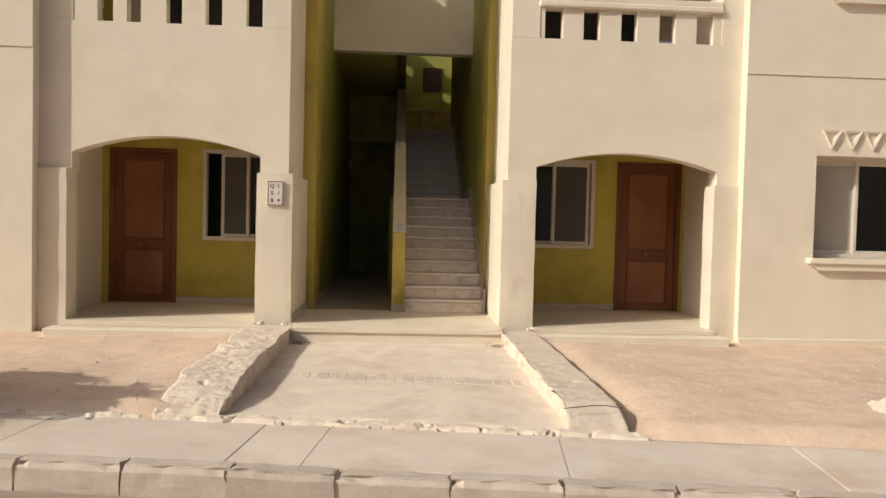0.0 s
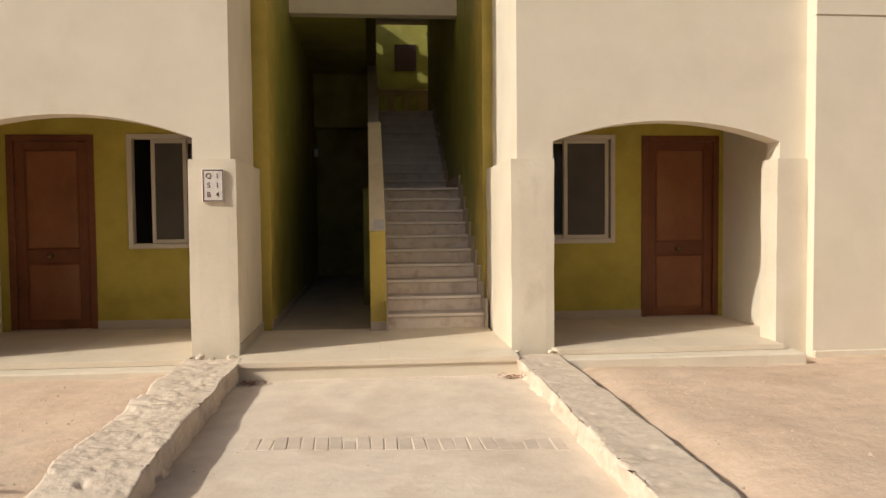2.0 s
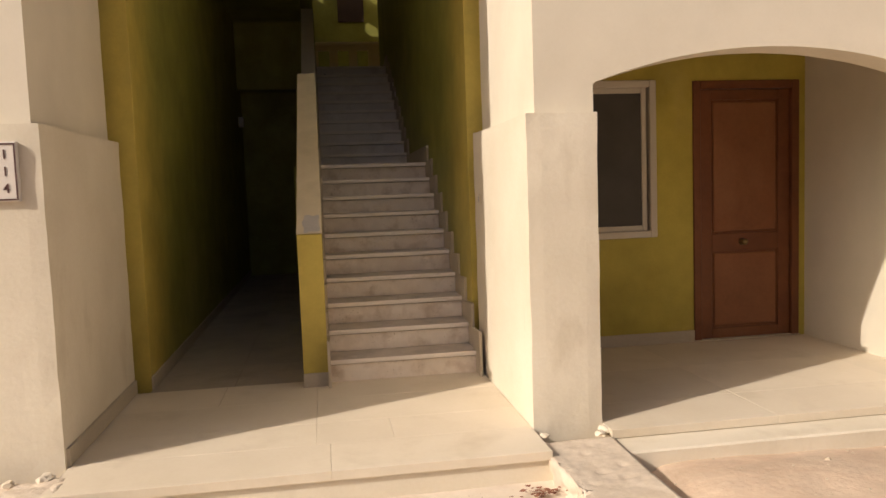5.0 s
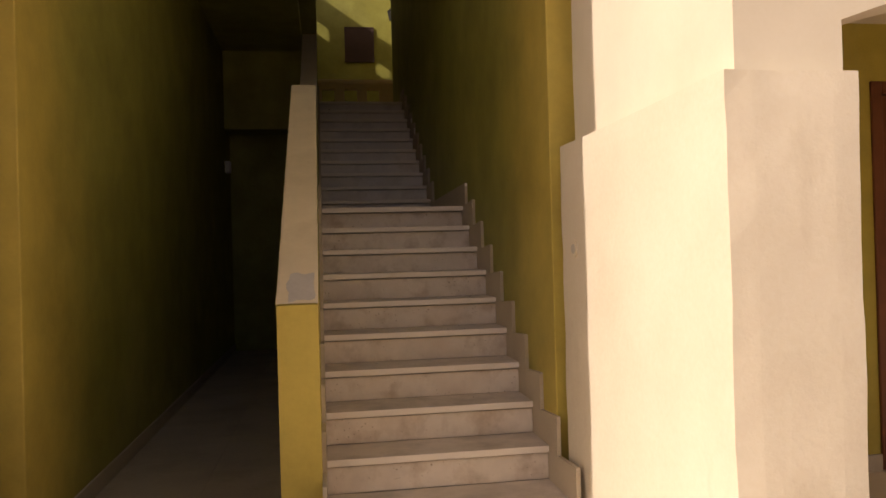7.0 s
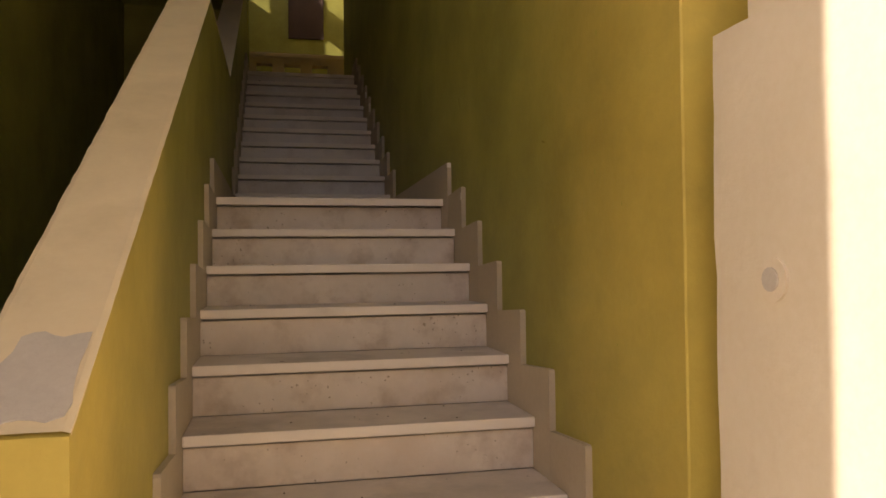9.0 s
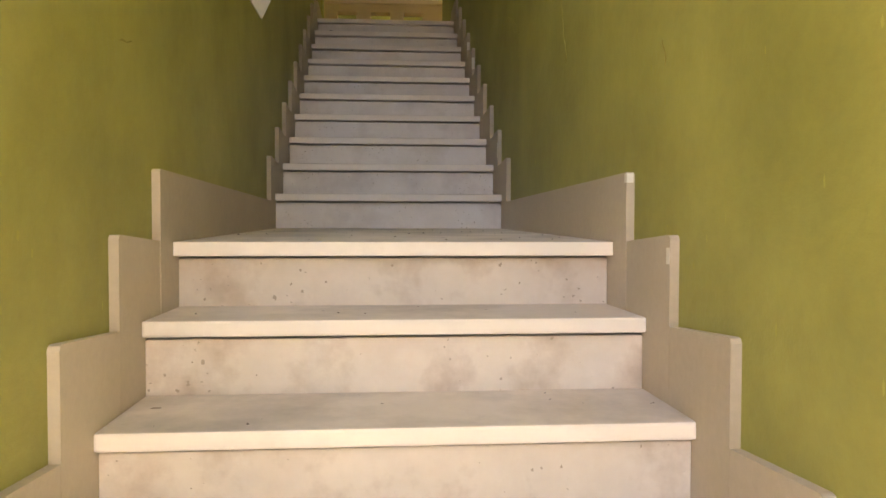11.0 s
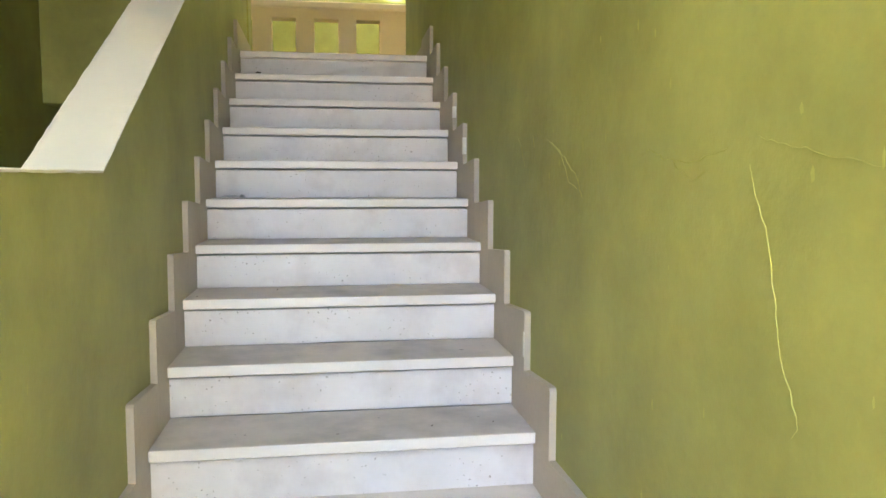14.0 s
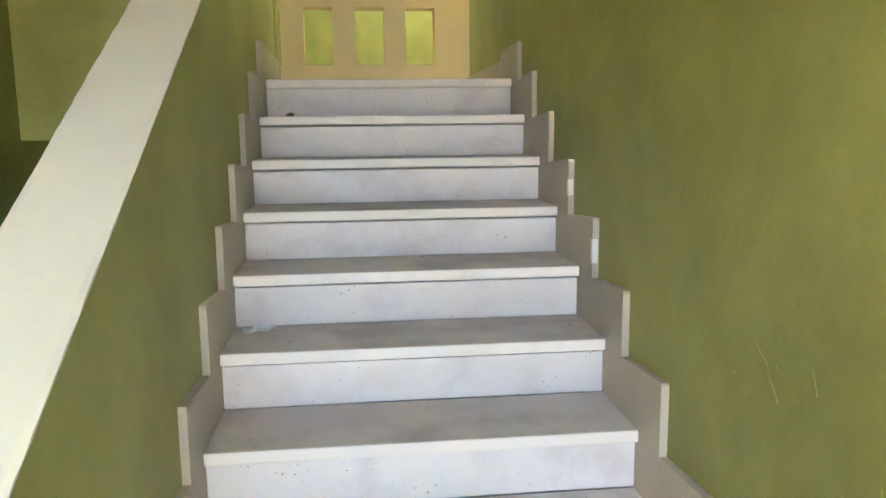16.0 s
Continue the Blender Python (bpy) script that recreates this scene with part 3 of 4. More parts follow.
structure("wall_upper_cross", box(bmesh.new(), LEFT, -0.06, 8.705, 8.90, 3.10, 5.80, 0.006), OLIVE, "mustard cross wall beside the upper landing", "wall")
structure("wall_block_back", box(bmesh.new(), RIGHT + 0.22, 2.2, 9.28, 9.50, -0.2, 7.0), YELLOW, "mustard wall along the upper gallery", "wall")
# unseen wall placed near enough to bounce golden light onto the parapet
structure("wall_gallery_end", box(bmesh.new(), 2.2, 2.4, 9.28, BACK, -0.2, 7.0), YELLOW, "unseen mustard wall added at the gallery end to bounce golden light", "wall")
up = holder("wall_slotted_parapet", "cream slotted parapet behind the upper landing, golden light in its colour", "wall", kind="structure")
PEND = 2.2
block("wall_panel", LEFT, PEND, 10.13, 10.28, TOP - 0.03, 3.595, GOLD_LIT_CREAM, up, bevel=0)
slots = [(-0.725, -0.535), (-0.365, -0.17), (-0.01, 0.19), (0.345, 0.55), (0.70, 0.905)]
edges = [LEFT] + [e for s in slots for e in s] + [PEND]
for a, b in zip(edges[::2], edges[1::2]):
    block("pier", a, b, 10.13, 10.28, 3.595, 3.99, GOLD_LIT_CREAM, up, bevel=0)
block("coping", LEFT, PEND, 10.13, 10.28, 3.99, 4.07, GOLD_LIT_CREAM, up, bevel=0)
block("coping", LEFT, PEND, 10.10, 10.31, 4.07, 4.13, GOLD_LIT_CREAM, up, bevel=0.01)

# guard wall beside the stairs
GUARD = [(1.33, 0.0), (1.33, 1.10), (3.80, 2.60), (5.34, 2.615), (8.15, 4.26), (8.70, 4.26), (8.70, 3.16), (8.10, 3.16), (5.6, 1.5), (5.6, 0.0)]
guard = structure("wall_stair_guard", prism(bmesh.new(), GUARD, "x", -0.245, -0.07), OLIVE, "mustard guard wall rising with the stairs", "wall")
cap = holder("guard_coping", "cream painted top of the stair guard wall", "coping", kind="structure")
rnd = random.Random(3)
for (ya, za), (yb, zb) in zip(GUARD[1:5], GUARD[2:6]):
    bm = bmesh.new()
    k = int(math.hypot(yb - ya, zb - za) / 0.035)
    rows = []
    for i in range(k + 1):
        y, z = ya + (yb - ya) * i / k, za + (zb - za) * i / k + 0.004
        d0, d1 = rnd.uniform(0.002, 0.005), rnd.uniform(0.002, 0.005)
        w = rnd.uniform(-0.0015, 0.0015)
        rows.append([bm.verts.new(p) for p in ((-0.2475, y, z - d0), (-0.2475 + w, y, z + 0.001), (-0.236, y, z + 0.004), (-0.079, y, z + 0.004), (-0.0675 + w, y, z + 0.001), (-0.0675, y, z - d1))])
    for r0, r1 in zip(rows, rows[1:]):
        for i in range(5):
            bm.faces.new((r0[i], r1[i], r1[i + 1], r0[i + 1]))
    part("coping", bm, WARM_LIT_CAP if za < 2 else CREAM, cap)

# ---- entrance platform ----
plat = holder("floor_entrance", "pale stone entrance floor with a projecting edge slab", "floor", kind="structure")
block("bed", LEFT - 0.22, RIGHT + 0.2, 1.5, BACK, -0.3, -0.05, CEMENT, plat, bevel=0)
block("bed", -1.45, 1.09, -0.355, 1.5, -0.3, -0.052, CREAM_ROUGH, plat, bevel=0)
for ya, yb, cuts in ((-0.38, 0.05, (-1.445, -0.07, 1.085)), (0.05, 0.44, (-1.445, -0.15, 0.29, 1.085)), (0.44, 0.98, (-1.445, -0.15, 1.085)), (0.98, 1.50, (-1.445, -0.80, -0.15, 1.085))):
    for a, b in zip(cuts, cuts[1:]):
        block("slab", a + 0.0006, b - 0.0006, ya + 0.0006, yb - 0.0006, -0.05, 0.0, FLOOR_TILE, plat, bevel=0.002)
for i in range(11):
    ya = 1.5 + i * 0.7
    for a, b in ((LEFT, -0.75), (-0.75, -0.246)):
        block("slab", a + 0.0006, b - 0.0006, ya + 0.0006, ya + 0.6994, -0.05, 0.0, SHADED_TILE, plat, bevel=0.002)
block("slab", -0.246, RIGHT, 1.5, 1.7, -0.05, 0.0, FLOOR_TILE, plat, bevel=0.0)

# ---- stairs ----
XL, XR = -0.05, 1.04
GO1, GO2 = 0.2733, 0.2744
FIRST1, FIRST2 = 1.385, 5.595


def flight(label, first, going, count, base, rise, sink):
    """A straight flight; sink lowers the top step and shortens its last three risers to fit the camera's view."""
    def level(k):
        return k * rise - sink * max(0, k - 7) / 3
    st = holder("staircase", label, "staircase")
    st.location = (0, first, base)
    core = [(0.06, -0.0)]
    for k in range(1, count + 1):
        y = (k - 1) * going
        core += [(y + 0.06, level(k) - 0.035), (y + going + 0.06 if k < count else y + 0.2, level(k) - 0.035)]
    core += [((count - 1) * going + 0.2, count * rise - 0.25), (0.35, -0.0)]
    part("core", prism(bmesh.new(), core, "x", -0.069, RIGHT - 0.001), CEMENT, st)
    tread_me = mesh_of("tread", box(bmesh.new(), XL, XR, 0.0, going + 0.024, -0.035, 0.0, 0.006, 2), TREAD)
    front_lit_edges(tread_me, LIT_EDGE)
    riser_me = mesh_of("riser", box(bmesh.new(), XL, XR, 0.026, 0.036, -rise, -0.043, 0.0015), MARBLE if base < 1 else MARBLE_UPPER)
    for k in range(1, count + 1):
        y = (k - 1) * going
        piece("riser", riser_me, st, (0, y, level(k)))
        if k < count:
            piece("tread", tread_me, st, (0, y, level(k)))
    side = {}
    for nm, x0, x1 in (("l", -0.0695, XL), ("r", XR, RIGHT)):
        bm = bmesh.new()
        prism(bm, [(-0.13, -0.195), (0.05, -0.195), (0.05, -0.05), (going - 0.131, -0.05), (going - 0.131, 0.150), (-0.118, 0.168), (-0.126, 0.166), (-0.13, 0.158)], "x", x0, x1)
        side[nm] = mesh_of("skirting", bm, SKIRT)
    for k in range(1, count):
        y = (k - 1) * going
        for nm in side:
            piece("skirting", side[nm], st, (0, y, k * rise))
    return st


flight("straight flight of ten pale marble steps with stepped skirting", FIRST1, GO1, 10, 0.0, 0.17, 0.024)
flight("upper straight flight of ten grey-white marble steps", FIRST2, GO2, 10, LAND, 0.166, 0.0)

# half landing
lf = holder("floor_landing", "stained pale marble landing slabs", "floor", kind="structure")
y0, y1 = FIRST1 + 9 * GO1, FIRST2 + 0.02
block("bed", -0.069, RIGHT - 0.001, y0 + 0.21, y1 + 0.3, LAND - 0.3, LAND - 0.06, CEMENT, lf, bevel=0)
cuts_y = (y0 - 0.024, y0 + 0.19, y0 + 0.64, y1 + 0.02)
for (ya, yb), cx in zip(zip(cuts_y, cuts_y[1:]), ((XL, XR), (XL, 0.285, XR), (XL, 0.265, XR))):
    for a, b in zip(cx, cx[1:]):
        sb = block("slab", a + 0.0004, b - 0.0004, ya + (0 if ya < y0 else 0.0004), yb - 0.0004, LAND - 0.035, LAND, TREAD, lf, bevel=0.001)
        for v in sb.data.vertices:
            # the landing is tilted a little towards the street to fit the camera's view
            v.co.z -= 0.024 * (y1 - v.co.y) / (y1 - y0)
        front_lit_edges(sb.data, LIT_EDGE)
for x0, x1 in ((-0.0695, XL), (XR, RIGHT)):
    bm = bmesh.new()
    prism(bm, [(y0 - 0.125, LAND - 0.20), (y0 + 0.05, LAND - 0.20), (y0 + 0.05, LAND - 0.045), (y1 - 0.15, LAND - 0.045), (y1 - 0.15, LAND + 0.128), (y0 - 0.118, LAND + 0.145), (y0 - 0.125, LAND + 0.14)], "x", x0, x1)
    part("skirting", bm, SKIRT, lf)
# upper landing floor
uf = holder("floor_upper_landing", "pale marble floor of the upper landing", "floor", kind="structure")
yt = FIRST2 + 9 * GO2
for ya, yb in ((yt, yt + 0.6), (yt + 0.6, yt + 1.3), (yt + 1.3, 10.13)):
    for a, b in ((XL, XR),) if ya == yt else ((XL, 0.5), (0.5, XR)):
        front_lit_edges(block("slab", a + 0.0005, b - 0.0005, ya + 0.0005, yb - 0.0005, TOP - 0.036, TOP, TREAD, uf, bevel=0.003).data, LIT_EDGE)
block("slab", LEFT, -0.246, 8.90, 10.13, TOP - 0.03, TOP, TREAD, uf, bevel=0)
block("slab", -0.246, XL, 8.91, 10.13, TOP - 0.03, TOP, TREAD, uf, bevel=0)
block("slab", XR, 2.2, 9.50, 10.13, TOP - 0.036, TOP, TREAD, uf, bevel=0)
bm = bmesh.new()
prism(bm, [(yt - 0.125, TOP - 0.17), (yt + 0.05, TOP - 0.17), (yt + 0.05, TOP), (9.50, TOP), (9.50, TOP + 0.10), (yt + 0.28, TOP + 0.10), (yt + 0.26, TOP + 0.14), (yt - 0.118, TOP + 0.15)], "x", XR, RIGHT)
part("skirting", bm, SKIRT, uf)
bm = bmesh.new()
prism(bm, [(yt - 0.125, TOP - 0.17), (yt + 0.05, TOP - 0.17), (yt + 0.05, TOP), (8.70, TOP), (8.70, TOP + 0.13), (yt - 0.118, TOP + 0.15)], "x", -0.0695, XL)
part("skirting", bm, SKIRT, uf)
# skirting of the entrance and porches
for nm, a in (("baseboard_left", (LEFT, LEFT + 0.015, 1.58, 10.0)), ("baseboard_right", (RIGHT - 0.015, RIGHT, 1.30, 1.62)), ("baseboard_pillar", (-1.452, -1.432, 0.03, 1.50))):
    structure(nm, box(bmesh.new(), *a, 0.0, 0.10, 0.003), SKIRT, "pale stone skirting along the wall", "baseboard")
for nm, a in (("baseboard_porch_left", (-3.35, -1.88)), ("baseboard_porch_right", (1.505, 3.06))):
    structure(nm, box(bmesh.new(), *a, PORCH - 0.015, PORCH - 0.0005, 0.0, 0.10, 0.003), SKIRT, "pale stone skirting along the porch wall", "baseboard")


# ---- doors ----
def door(name, x0, x1):
    d = holder(name, "closed red-brown wooden door with two panels and a round knob", "door", kind="structure", at=(x0, PORCH, 0))
    w = x1 - x0
    fr = 0.07
    for a, b, z0, z1 in ((0, fr, 0, 2.22), (w - fr, w, 0, 2.22), (fr, w - fr, 2.15, 2.22)):
        block("door_frame", a, b, -0.015, 0.12, z0, z1, WOOD, d, bevel=0.006)
    leaf = part("door_leaf", box(bmesh.new(), fr + 0.003, w - fr - 0.003, 0.035, 0.06, 0.012, 2.146), WOOD, d)
    for a, b, z0, z1 in ((fr + 0.003, fr + 0.11, 0.012, 2.146), (w - fr - 0.11, w - fr - 0.003, 0.012, 2.146)):
        block("stile", a, b, 0.018, 0.035, z0, z1, WOOD, leaf, bevel=0.004)
    for z0, z1 in ((0.012, 0.10), (0.77, 0.92), (2.06, 2.146)):
        block("rail", fr + 0.11, w - fr - 0.11, 0.018, 0.035, z0, z1, WOOD, leaf, bevel=0.004)
    for z0, z1 in ((0.12, 0.75), (0.94, 2.04)):
        block("panel", fr + 0.13, w - fr - 0.13, 0.024, 0.035, z0, z1, WOOD_LIGHT, leaf, bevel=0.008)
    bm = bmesh.new()
    bmesh.ops.create_uvsphere(bm, u_segments=14, v_segments=8, radius=0.028, matrix=Matrix.Translation((w * 0.47, -0.022, 0.845)) @ Matrix.Diagonal((1, 0.8, 1, 1)))
    bmesh.ops.create_cone(bm, cap_ends=True, segments=14, radius1=0.032, radius2=0.014, depth=0.03, matrix=Matrix.Translation((w * 0.47, 0.004, 0.845)) @ Matrix.Rotation(radians(90), 4, 'X'))
    part("door_knob", bm, BRASS, leaf, "dull brass knob", smooth=True)
    block("threshold", 0, w, -0.03, 0.1, 0.001, 0.011, SKIRT, d, bevel=0.002)
    return d


door("door_1", -4.30, -3.35)
door("door_2", 3.06, 4.04)


# ---- windows ----
def window(name, x0, x1, z0, z1, y, sashes, label, back, frame_w=0.058, proud=0.02):
    """A sliding window: outer frame, and sashes given as (xa, xb, layer, filling)."""
    wdw = holder(name, label, "window", kind="structure", at=(x0, y, z0))
    w, h = x1 - x0, z1 - z0
    for a, b, c, e in ((0, frame_w, 0, h), (w - frame_w, w, 0, h), (frame_w, w - frame_w, 0, frame_w), (frame_w, w - frame_w, h - frame_w, h)):
        block("window_frame", a, b, -proud, 0.10, c, e, WHITE, wdw, bevel=0.006)
    for xa, xb, layer, fill in sashes:
        yy = 0.012 + layer * 0.035
        sash = holder("sash", "", "")
        sash.parent = wdw
        a, b, c, e, t = xa - x0, xb - x0, frame_w, h - frame_w, 0.045
        for p in ((a, a + t, c, e), (b - t, b, c, e), (a + t, b - t, c, c + t), (a + t, b - t, e - t, e)):
            block("sash_frame", p[0], p[1], yy, yy + 0.03, p[2], p[3], WHITE, sash, bevel=0.004)
        pane = block("pane", a + t, b - t, yy + 0.012, yy + 0.017, c + t, e - t, fill, sash, bevel=0)
        if fill is GLASS:
            pane.visible_shadow = False
    if back:
        block("blind", frame_w, w - frame_w, 0.16, 0.17, 0.02, h - 0.02, back, wdw, bevel=0)
    return wdw


window("window_1", -2.99, -1.96, 0.92, 2.23, PORCH, [(-2.73, -2.33, 0, MESHED), (-2.37, -2.035, 1, GLASS)],
       "white framed sliding window, partly open, before a dark room", None)
window("window_2", 1.72, 2.73, 0.92, 2.23, PORCH, [(2.10, 2.655, 0, MESHED), (1.80, 2.14, 1, GLASS)],
       "white framed sliding window with a dusty fly screen", None)
window("window_3", 4.98, 6.50, 0.93, 2.20, WING + 0.20, [(5.05, 5.66, 1, CURTAIN), (5.62, 6.43, 0, GLASS)],
       "white framed sliding window in a deep reveal", None, 0.05, 0.0)
tagged(block("window_blind", 5.04, 5.62, WING + 0.33, WING + 0.34, 0.98, 2.18, CURTAIN), "pale grey blind drawn behind the window pane", "blind")


def sill(name, x0, x1, z, label):
    s = holder(name, label, "sill", kind="structure")
    block("ledge", x0, x1, WING - 0.10, WING + 0.10, z - 0.07, z, CREAM, s, bevel=0.008)
    bm = bmesh.new()
    prism(bm, [(x0 + 0.05, z - 0.07), (x1 - 0.05, z - 0.07), (x1 - 0.12, z - 0.15), (x0 + 0.12, z - 0.15)], "y", WING - 0.07, WING)
    part("corbel", bm, CREAM, s)


sill("sill_lower", 4.90, 6.60, 0.93, "cream window sill on a moulded corbel")
sill("sill_upper", 5.02, 6.50, 4.22, "cream upper window sill on a moulded corbel")
window("window_4", 5.1, 6.4, 4.28, 5.6, WING + 0.10, [(5.15, 5.77, 1, GLASS), (5.73, 6.35, 0, GLASS)], "white framed upper window", None, 0.05, 0.0)
# row of raised and sunk triangles above the wing window
tri = holder("triangle_frieze", "row of moulded cream triangles above the window", "ornament")
for i in range(6):
    x = 5.03 + 0.265 * i
    bm = bmesh.new()
    o = [(x, 2.52), (x + 0.25, 2.52), (x + 0.125, 2.29)]
    c = (x + 0.125, 2.445)
    inner = [(c[0] + (p[0] - c[0]) * 0.62, c[1] + (p[1] - c[1]) * 0.62) for p in o]
    a = [bm.verts.new((p[0], WING - 0.035, p[1])) for p in o]
    b = [bm.verts.new((p[0], WING - 0.028, p[1])) for p in inner]
    d = [bm.verts.new((p[0], WING - 0.001, p[1])) for p in o]
    e = [bm.verts.new((p[0], WING - 0.001, p[1])) for p in inner]
    for k in range(3):
        j = (k + 1) % 3
        bm.faces.new((a[k], a[j], b[j], b[k]))
        bm.faces.new((d[k], d[j], a[j], a[k]))
        bm.faces.new((b[k], b[j], e[j], e[k]))
    bm.faces.new(e)
    bmesh.ops.recalc_face_normals(bm, faces=bm.faces[:])
    part("triangle", bm, CREAM, tri)

# ---- back wall details ----
sh = holder("small_window", "small dark brown shuttered window high on the wall", "window", at=(0.43, BACK, 4.89))
for a, b, c, e in ((0, 0.03, 0, 0.65), (0.51, 0.54, 0, 0.65), (0.03, 0.51, 0, 0.03), (0.03, 0.51, 0.62, 0.65)):
    block("window_frame", a, b, -0.03, -0.001, c, e, BROWN, sh, bevel=0.003)
block("shutter", 0.03, 0.51, -0.022, -0.005, 0.03, 0.62, BROWN, sh, bevel=0)
lamp = holder("wall_lamp", "black wall lantern bracket, unlit", "lamp", at=(1.30, BACK, 5.80))
block("bracket", -0.03, 0.03, -0.16, -0.001, -0.02, 0.02, BLACK, lamp)
bm = bmesh.new()
bmesh.ops.create_cone(bm, cap_ends=True, segments=6, radius1=0.05, radius2=0.08, depth=0.16, matrix=Matrix.Translation((0, -0.14, -0.09)))
bmesh.ops.create_cone(bm, cap_ends=True, segments=6, radius1=0.09, radius2=0.02, depth=0.06, matrix=Matrix.Translation((0, -0.14, 0.03)))
part("lantern", bm, BLACK, lamp)

# ---- number plaque ----
pq = holder("number_plaque", "white plaque with a dark border and house numbers", "sign", at=(-1.65, BASE, 1.56))
block("plate", -0.097, 0.097, -0.03, -0.0005, -0.15, 0.15, PLAQUE, pq, bevel=0.004)
for a, b, c, e in ((-0.090, 0.090, 0.135, 0.143), (-0.090, 0.090, -0.143, -0.135), (-0.090, -0.083, -0.135, 0.135), (0.083, 0.090, -0.135, 0.135)):
    block("border", a, b, -0.0335, -0.0295, c, e, INK, pq, bevel=0)


def lettering(text, size, x, z, parent):
    cu = bpy.data.curves.new("lettering", 'FONT')
    cu.body, cu.size, cu.align_x, cu.align_y, cu.extrude, cu.offset = text, size, 'CENTER', 'CENTER', 0.002, 0.0002
    tmp = new("lettering_source", cu)
    bpy.context.view_layer.update()
    me = bpy.data.meshes.new_from_object(tmp.evaluated_get(bpy.context.evaluated_depsgraph_get()))
    bpy.data.objects.remove(tmp)
    me.materials.append(INK)
    ob = new("lettering", me)
    ob.parent = parent
    ob.location, ob.rotation_euler = (x, -0.0315, z), (radians(90), 0, 0)
    return ob


for r, (a, b) in enumerate((("Q", "1"), ("S", "1"), ("B", "4"))):
    lettering(a, 0.066, -0.038, 0.085 - 0.085 * r, pq)
    lettering(b, 0.066, 0.038, 0.085 - 0.085 * r, pq)


# ---- low rubble walls along the path ----
MORTAR = surface("pale_mortar", [(0.64, 0.525, 0.41), (0.76, 0.645, 0.52), (0.69, 0.575, 0.455)], 4.0, 40, 0.2, 0.95, 0.45, 0.006,
                 mottle=(9.0, 0.22), stain=(0.48, 0.39, 0.29), stain_scale=9.0, stain_at=(0.55, 0.72))


def rubble_wall(label, x_in, x_out, y0, y1, top, seed, lean, top_rough, side_rough, top_material, taper):
    """A low wall of stones bedded in mortar: cells stand proud by chance, with gaps and chips between."""
    bm = bmesh.new()
    ny, prof = 250, 50
    shift = Vector((seed * 3.1, 0, 0))
    rows = []
    for j in range(ny + 1):
        y = y0 + (y1 - y0) * j / ny
        row = []
        for i in range(prof):
            f = i / (prof - 1)
            if f < 0.25:
                x, z, out, amp = x_in, GROUND - 0.05 + (top - GROUND + 0.05) * f / 0.25, Vector((math.copysign(1, x_in - x_out), 0, 0)), side_rough
            elif f < 0.8:
                g = (f - 0.25) / 0.55
                x, z, out = x_in + (x_out - x_in) * g, top, Vector((0, 0, 1))
                amp = top_rough + (side_rough * 0.5 - top_rough) * max(0.0, 1 - g * 6) if side_rough > 2 * top_rough else top_rough
            else:
                x, z, out, amp = x_out, top - (top + 0.25) * (f - 0.8) / 0.2, Vector((-math.copysign(1, x_in - x_out), 0, 0)), top_rough
            x += lean * (y - y0)
            fall = min(1.0, (j + 0.3) / 6, 0.45 + 0.55 * j / taper, (ny - j + 0.3) / 3)
            z = GROUND - 0.08 + (z - GROUND + 0.08) * fall if z > GROUND - 0.08 else z
            p = Vector((x, y, z))
            q = p + shift
            warp = noise.noise_vector(q * 4) * 0.05 + noise.noise_vector(q * 13) * 0.016
            d, sites = noise.voronoi(q * 4.0 + warp * 8)
            proud = noise.noise(sites[0] * 5.3 + Vector((0.4, 0.2, 0.1))) * 1.5
            proud *= min(1.0, (d[1] - d[0]) / 0.30)
            gap = -0.45 * max(0.0, 1 - (d[1] - d[0]) / 0.10)
            fine = noise.noise(q * 9) * 0.5 + noise.noise(q * 31) * 0.22 + noise.noise(q * 63) * 0.12
            chip = -1.1 * max(0.0, noise.noise(q * 13 + Vector((0, 7, 0))) - 0.36) * 4
            sway = noise.noise_vector(q * 2.6) * side_rough * (0.9 + (1.1 * min(1.0, max(0.0, (f - 0.3) / 0.5)) if side_rough > 0.028 else 0.0))
            row.append(bm.verts.new(p + Vector((sway.x, sway.y * 0.3, sway.z * (0.5 if amp == top_rough else 0.2))) + out * amp * (proud + gap + fine + chip)
                                    + noise.noise_vector(q * 24) * 0.06 * amp))
        rows.append(row)
    for j in range(ny):
        for i in range(prof - 1):
            fc = bm.faces.new((rows[j][i], rows[j + 1][i], rows[j + 1][i + 1], rows[j][i + 1]))
            fc.material_index = 1 if i > 0.29 * prof else 0
    bm.faces.new(rows[0])
    bm.faces.new(rows[-1][::-1])
    bmesh.ops.recalc_face_normals(bm, faces=bm.faces[:])
    ob = part("low_rubble_wall", bm, RUBBLE, smooth=True)
    ob.data.materials.append(top_material)
    return tagged(ob, label, "low wall")


rubble_wall("broken low wall of mortared rubble beside the path", -1.40, -1.90, -3.80, -0.10, 0.0, 3, 0.0, 0.015, 0.030, RUBBLE, 45)
rubble_wall("low mortared rubble edging with a smoothed top", 1.04, 1.46, -4.06, -0.10, -0.03, 8, 0.012, 0.0058, 0.026, MORTAR, 20)

# crumbling concrete edging between path, sand and pavement
bm = bmesh.new()
rows = []
nx, prof = 420, 17
